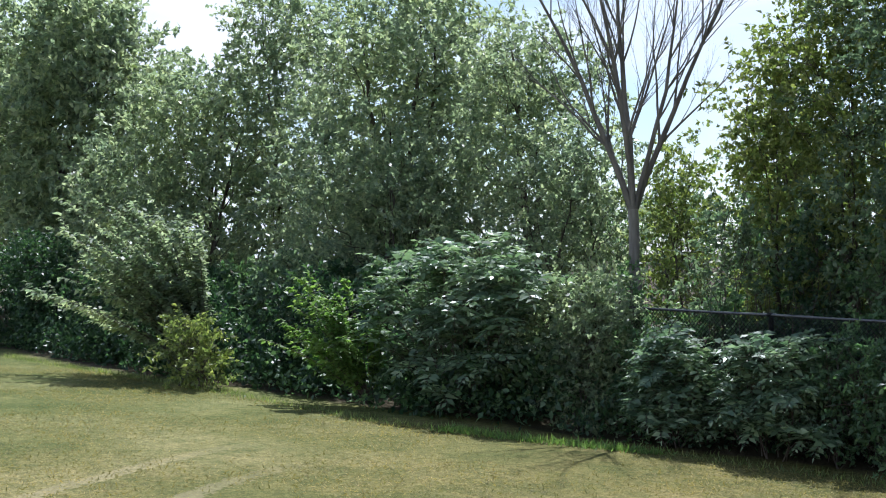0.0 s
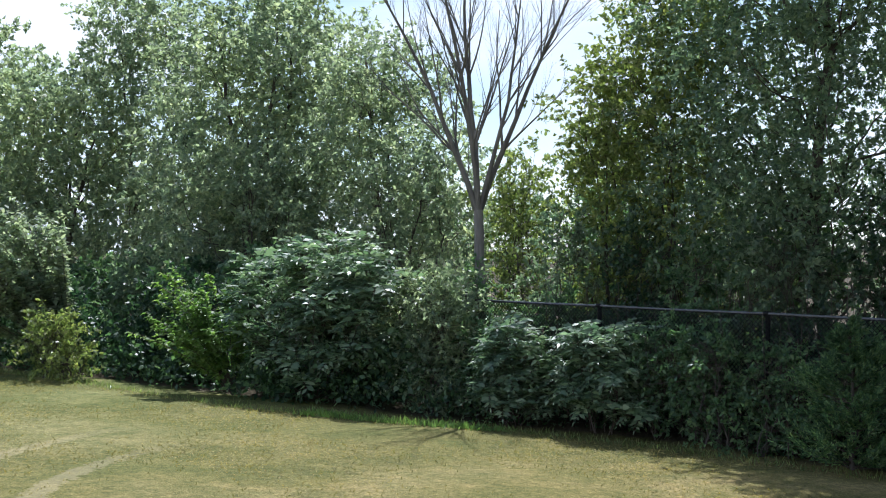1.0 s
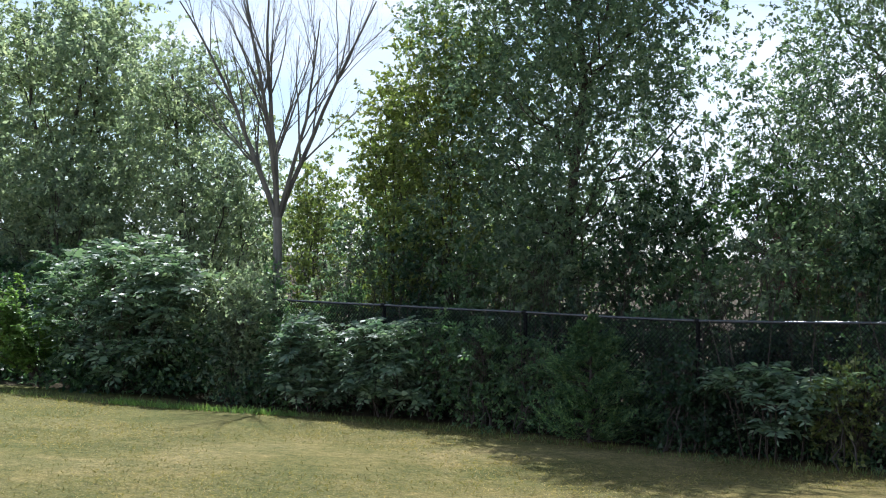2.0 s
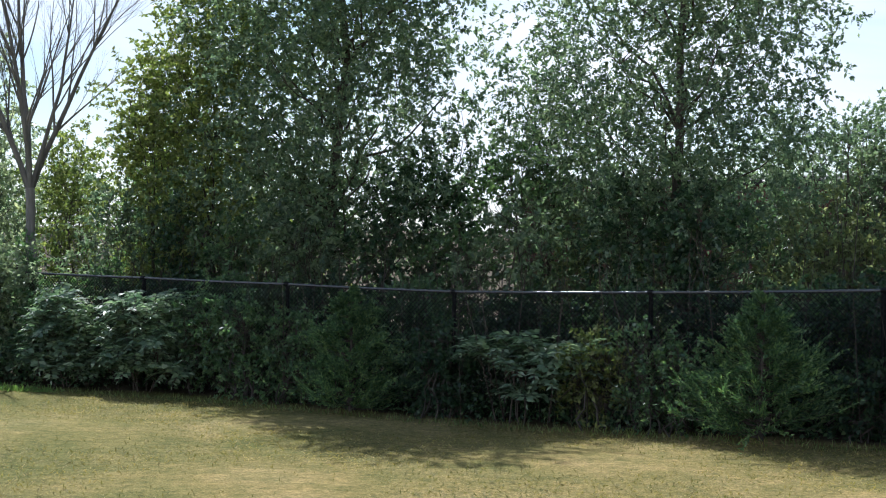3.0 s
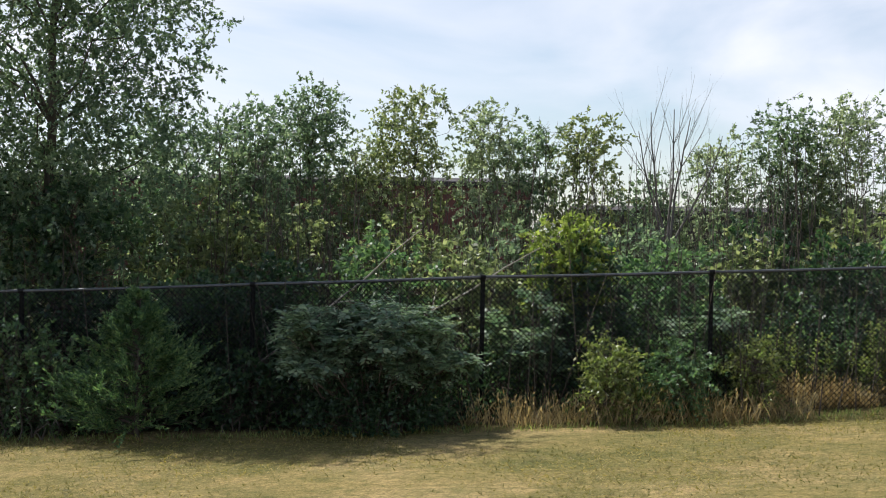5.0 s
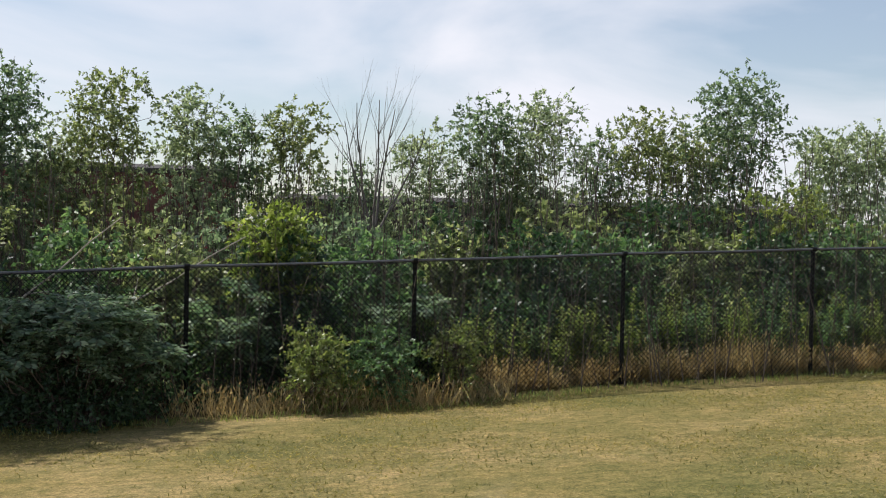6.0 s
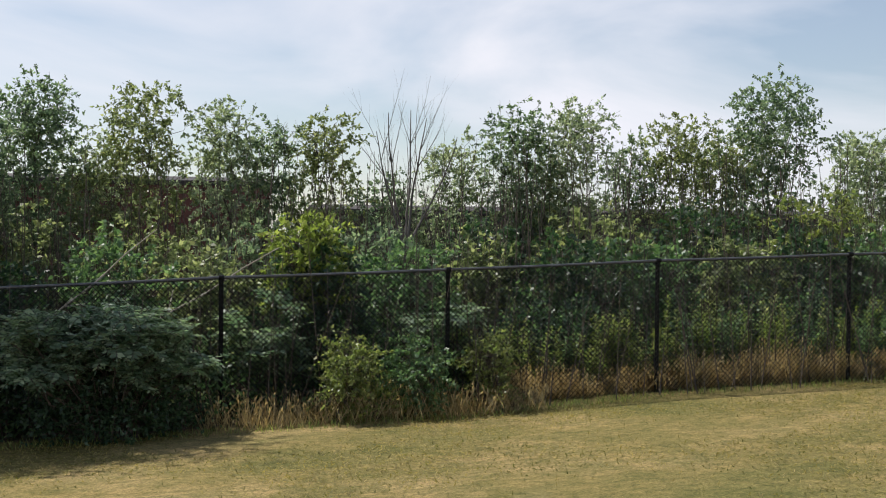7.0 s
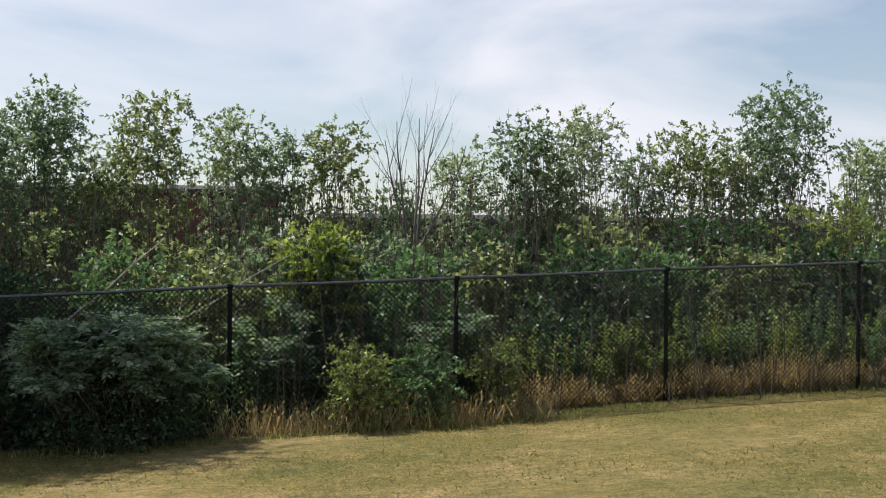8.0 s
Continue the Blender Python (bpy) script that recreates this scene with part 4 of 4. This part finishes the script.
def dry_strip():
    n = 34000
    x = RNG.uniform(12.6, 25, n)
    y = RNG.uniform(0.05, 0.8, n)
    n2 = 900
    x = np.concatenate([x, RNG.uniform(8.7, 12.8, n2)])
    y = np.concatenate([y, RNG.uniform(-0.75, 0.1, n2)])
    n3 = 1300
    x = np.concatenate([x, RNG.uniform(9.2, 13.2, n3)])
    y = np.concatenate([y, RNG.uniform(-0.85, -0.1, n3)])
    n += n2 + n3
    z = ground_z(x, y) - 0.02
    way = RNG.normal(0, 0.42, (n, 3))
    way[:, 2] = 1
    g = Geo()
    h = (0.14 + 0.46 * RNG.uniform(0, 1, n) ** 1.3) * (0.85 + 0.25 * np.sin(x * 2.1) * np.sin(x * 0.9 + 1) + 0.15 * np.sin(x * 7.3 + 5 * y))
    leaf_quads(g, np.stack([x, y, z], 1), way, RNG.normal(0, 1, (n, 3)), h, 0.011, 0.2)
    m = RNG.permutation(n)[:20000]
    tip = np.stack([x, y, z], 1)[m] + unit(way)[m] * h[m][:, None]
    leaf_quads(g, tip - unit(way)[m] * 0.05, way[m] + RNG.normal(0, 0.3, (len(m), 3)), RNG.normal(0, 1, (len(m), 3)), 0.075, 0.022)
    tagged(new("dry_grass", g.mesh("dry_grass", DRY_GRASS)), "tall brown dried grass along the foot of the fence", "grass", kind="stuff")


dry_strip()


def undergrowth():
    """Low tangle of leaves and stalks that fills the ground under the shrubs."""
    # the larger share takes the leaf colour darkened to imitate shade
    for mat, n, top, seed in ((LEAF_SHADE, 58000, 1.75, 1), (LEAF_MID, 24000, 1.7, 2)):
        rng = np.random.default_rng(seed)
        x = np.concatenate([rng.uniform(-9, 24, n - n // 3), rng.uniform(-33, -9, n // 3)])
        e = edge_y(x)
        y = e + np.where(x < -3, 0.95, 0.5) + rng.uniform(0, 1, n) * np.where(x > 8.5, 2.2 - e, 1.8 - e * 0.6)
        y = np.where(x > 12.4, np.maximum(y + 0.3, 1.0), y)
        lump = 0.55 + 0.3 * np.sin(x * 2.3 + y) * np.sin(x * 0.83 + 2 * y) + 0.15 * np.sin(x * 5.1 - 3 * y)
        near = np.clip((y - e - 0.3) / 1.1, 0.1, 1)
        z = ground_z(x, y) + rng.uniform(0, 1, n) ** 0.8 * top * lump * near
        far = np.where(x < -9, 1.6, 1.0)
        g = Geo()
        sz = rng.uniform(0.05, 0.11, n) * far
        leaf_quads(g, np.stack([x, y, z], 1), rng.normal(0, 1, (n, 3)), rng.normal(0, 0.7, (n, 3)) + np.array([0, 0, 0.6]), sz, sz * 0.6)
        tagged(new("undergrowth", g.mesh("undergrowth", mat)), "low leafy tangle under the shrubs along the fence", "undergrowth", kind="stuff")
    rng = np.random.default_rng(3)
    n = 1100
    x = rng.uniform(-9, 24, n)
    y = rng.uniform(-0.5, 3.2, n)
    p = np.stack([x, y, ground_z(x, y)], 1)
    h = rng.uniform(0.7, 2.6, n)
    q = p + np.stack([rng.normal(0, 0.12, n) * h, rng.normal(0, 0.1, n) * h, h], 1)
    g = Geo()
    straws(g, p, q, rng.uniform(0.005, 0.014, n), 0.003)
    n = 800
    x = rng.uniform(4, 24, n)
    y = rng.uniform(2.4, 6.6, n)
    p = np.stack([x, y, ground_z(x, y)], 1)
    h = rng.uniform(1.8, 3.9, n)
    straws(g, p, p + np.stack([rng.normal(0, 0.1, n) * h, rng.normal(0, 0.08, n) * h, h], 1), rng.uniform(0.009, 0.018, n), 0.004)
    tagged(new("dead_stalk_growth", g.mesh("dead_stalk_growth", TWIG)), "thin brown stalks standing among the shrubs", "undergrowth", kind="stuff")


undergrowth()


# ---------------- fallen pale branches ----------------
def fallen_branch(p0, p1, r, seed):
    rng = np.random.default_rng(seed)
    p0, p1 = np.array(p0, float), np.array(p1, float)
    t = thing("fallen_branch", p0, "pale dead branch leaning in the growth behind the fence", "branch")
    g = Geo()
    pts = np.linspace([0, 0, 0], p1 - p0, 9)
    pts[1:-1] += rng.normal(0, 0.03, (7, 3))
    tube(g, pts, np.linspace(r, r * 0.35, 9), 6)
    for k in range(4):
        i = int(rng.integers(2, 7))
        w = unit(pts[i + 1] - pts[i]) + rng.normal(0, 0.5, 3)
        tube(g, pts[i] + np.linspace(0, 0.45, 6)[:, None] * unit(w), np.linspace(r * 0.5, r * 0.2, 6), 4)
    part_mesh("wood", g.mesh("wood", PALE_WOOD, True), t)


fallen_branch((5.1, 0.22, -0.45), (8.15, 0.3, 2.2), 0.024, 1)
fallen_branch((5.9, 0.25, -0.4), (9.75, 0.35, 1.97), 0.022, 2)


# ---------------- freight cars on the line behind ----------------
def freight_car(x0, x1, y, top, body_mat, label, end_panel=False):
    z0 = -0.55
    t = thing("freight_car", ((x0 + x1) / 2, y, z0), label, "railway car", "standing freight train")
    o = Vector(t.location)

    def local(bm):
        bmesh.ops.translate(bm, vec=-o, verts=bm.verts)
        return bm

    bm = bmesh.new()
    box(bm, x0, x1, y - 1.5, y + 1.5, z0 + 1.15, top - 0.25)
    body = part("body", local(bm), body_mat, t)
    bm = bmesh.new()
    box(bm, x0 - 0.05, x1 + 0.05, y - 1.55, y + 1.55, top - 0.25, top - 0.13)
    for v in box(bm, x0, x1, y - 1.3, y + 1.3, top - 0.13, top):
        v.co.y = y + (v.co.y - y) * (0.55 if v.co.z > top - 0.05 else 1)
    part("roof", local(bm), CAR_DARK, t)
    n = int((x1 - x0) / 1.1)
    for i in range(n + 1):
        xx = x0 + 0.1 + (x1 - x0 - 0.2) * i / n
        bm = bmesh.new()
        box(bm, xx - 0.06, xx + 0.06, y - 1.58, y - 1.502, z0 + 1.2, top - 0.3)
        part("rib", local(bm), body_mat, body)
    bm = bmesh.new()
    box(bm, x0, x1, y - 1.45, y - 1.2, z0 + 0.85, z0 + 1.147)
    part("side_sill", local(bm), CAR_DARK, t)
    if end_panel:
        bm = bmesh.new()
        box(bm, x1 - 0.9, x1 - 0.2, y - 1.61, y - 1.585, z0 + 1.5, z0 + 3.0)
        part("door", local(bm), CAR_RED, t, "red painted steel door")
    for xc in (x0 + 2.2, x1 - 2.2):
        bm = bmesh.new()
        box(bm, xc - 1.2, xc + 1.2, y - 1.1, y - 0.9, z0 + 0.45, z0 + 0.85)
        b = part("bogie", local(bm), IRON, t)
        for dx in (-0.85, 0.85):
            bm = bmesh.new()
            rod(bm, (xc + dx, y - 0.85, z0 + 0.47), (xc + dx, y - 0.7, z0 + 0.47), 0.46, 20)
            part("wheel", local(bm), IRON, b)


freight_car(-5.6, 10.85, 16, 3.6, CAR_RUST, "rust-brown freight car standing beyond the trees", True)
freight_car(12.1, 27.5, 16, 2.95, CAR_DARK, "dark grey freight car standing beyond the trees")
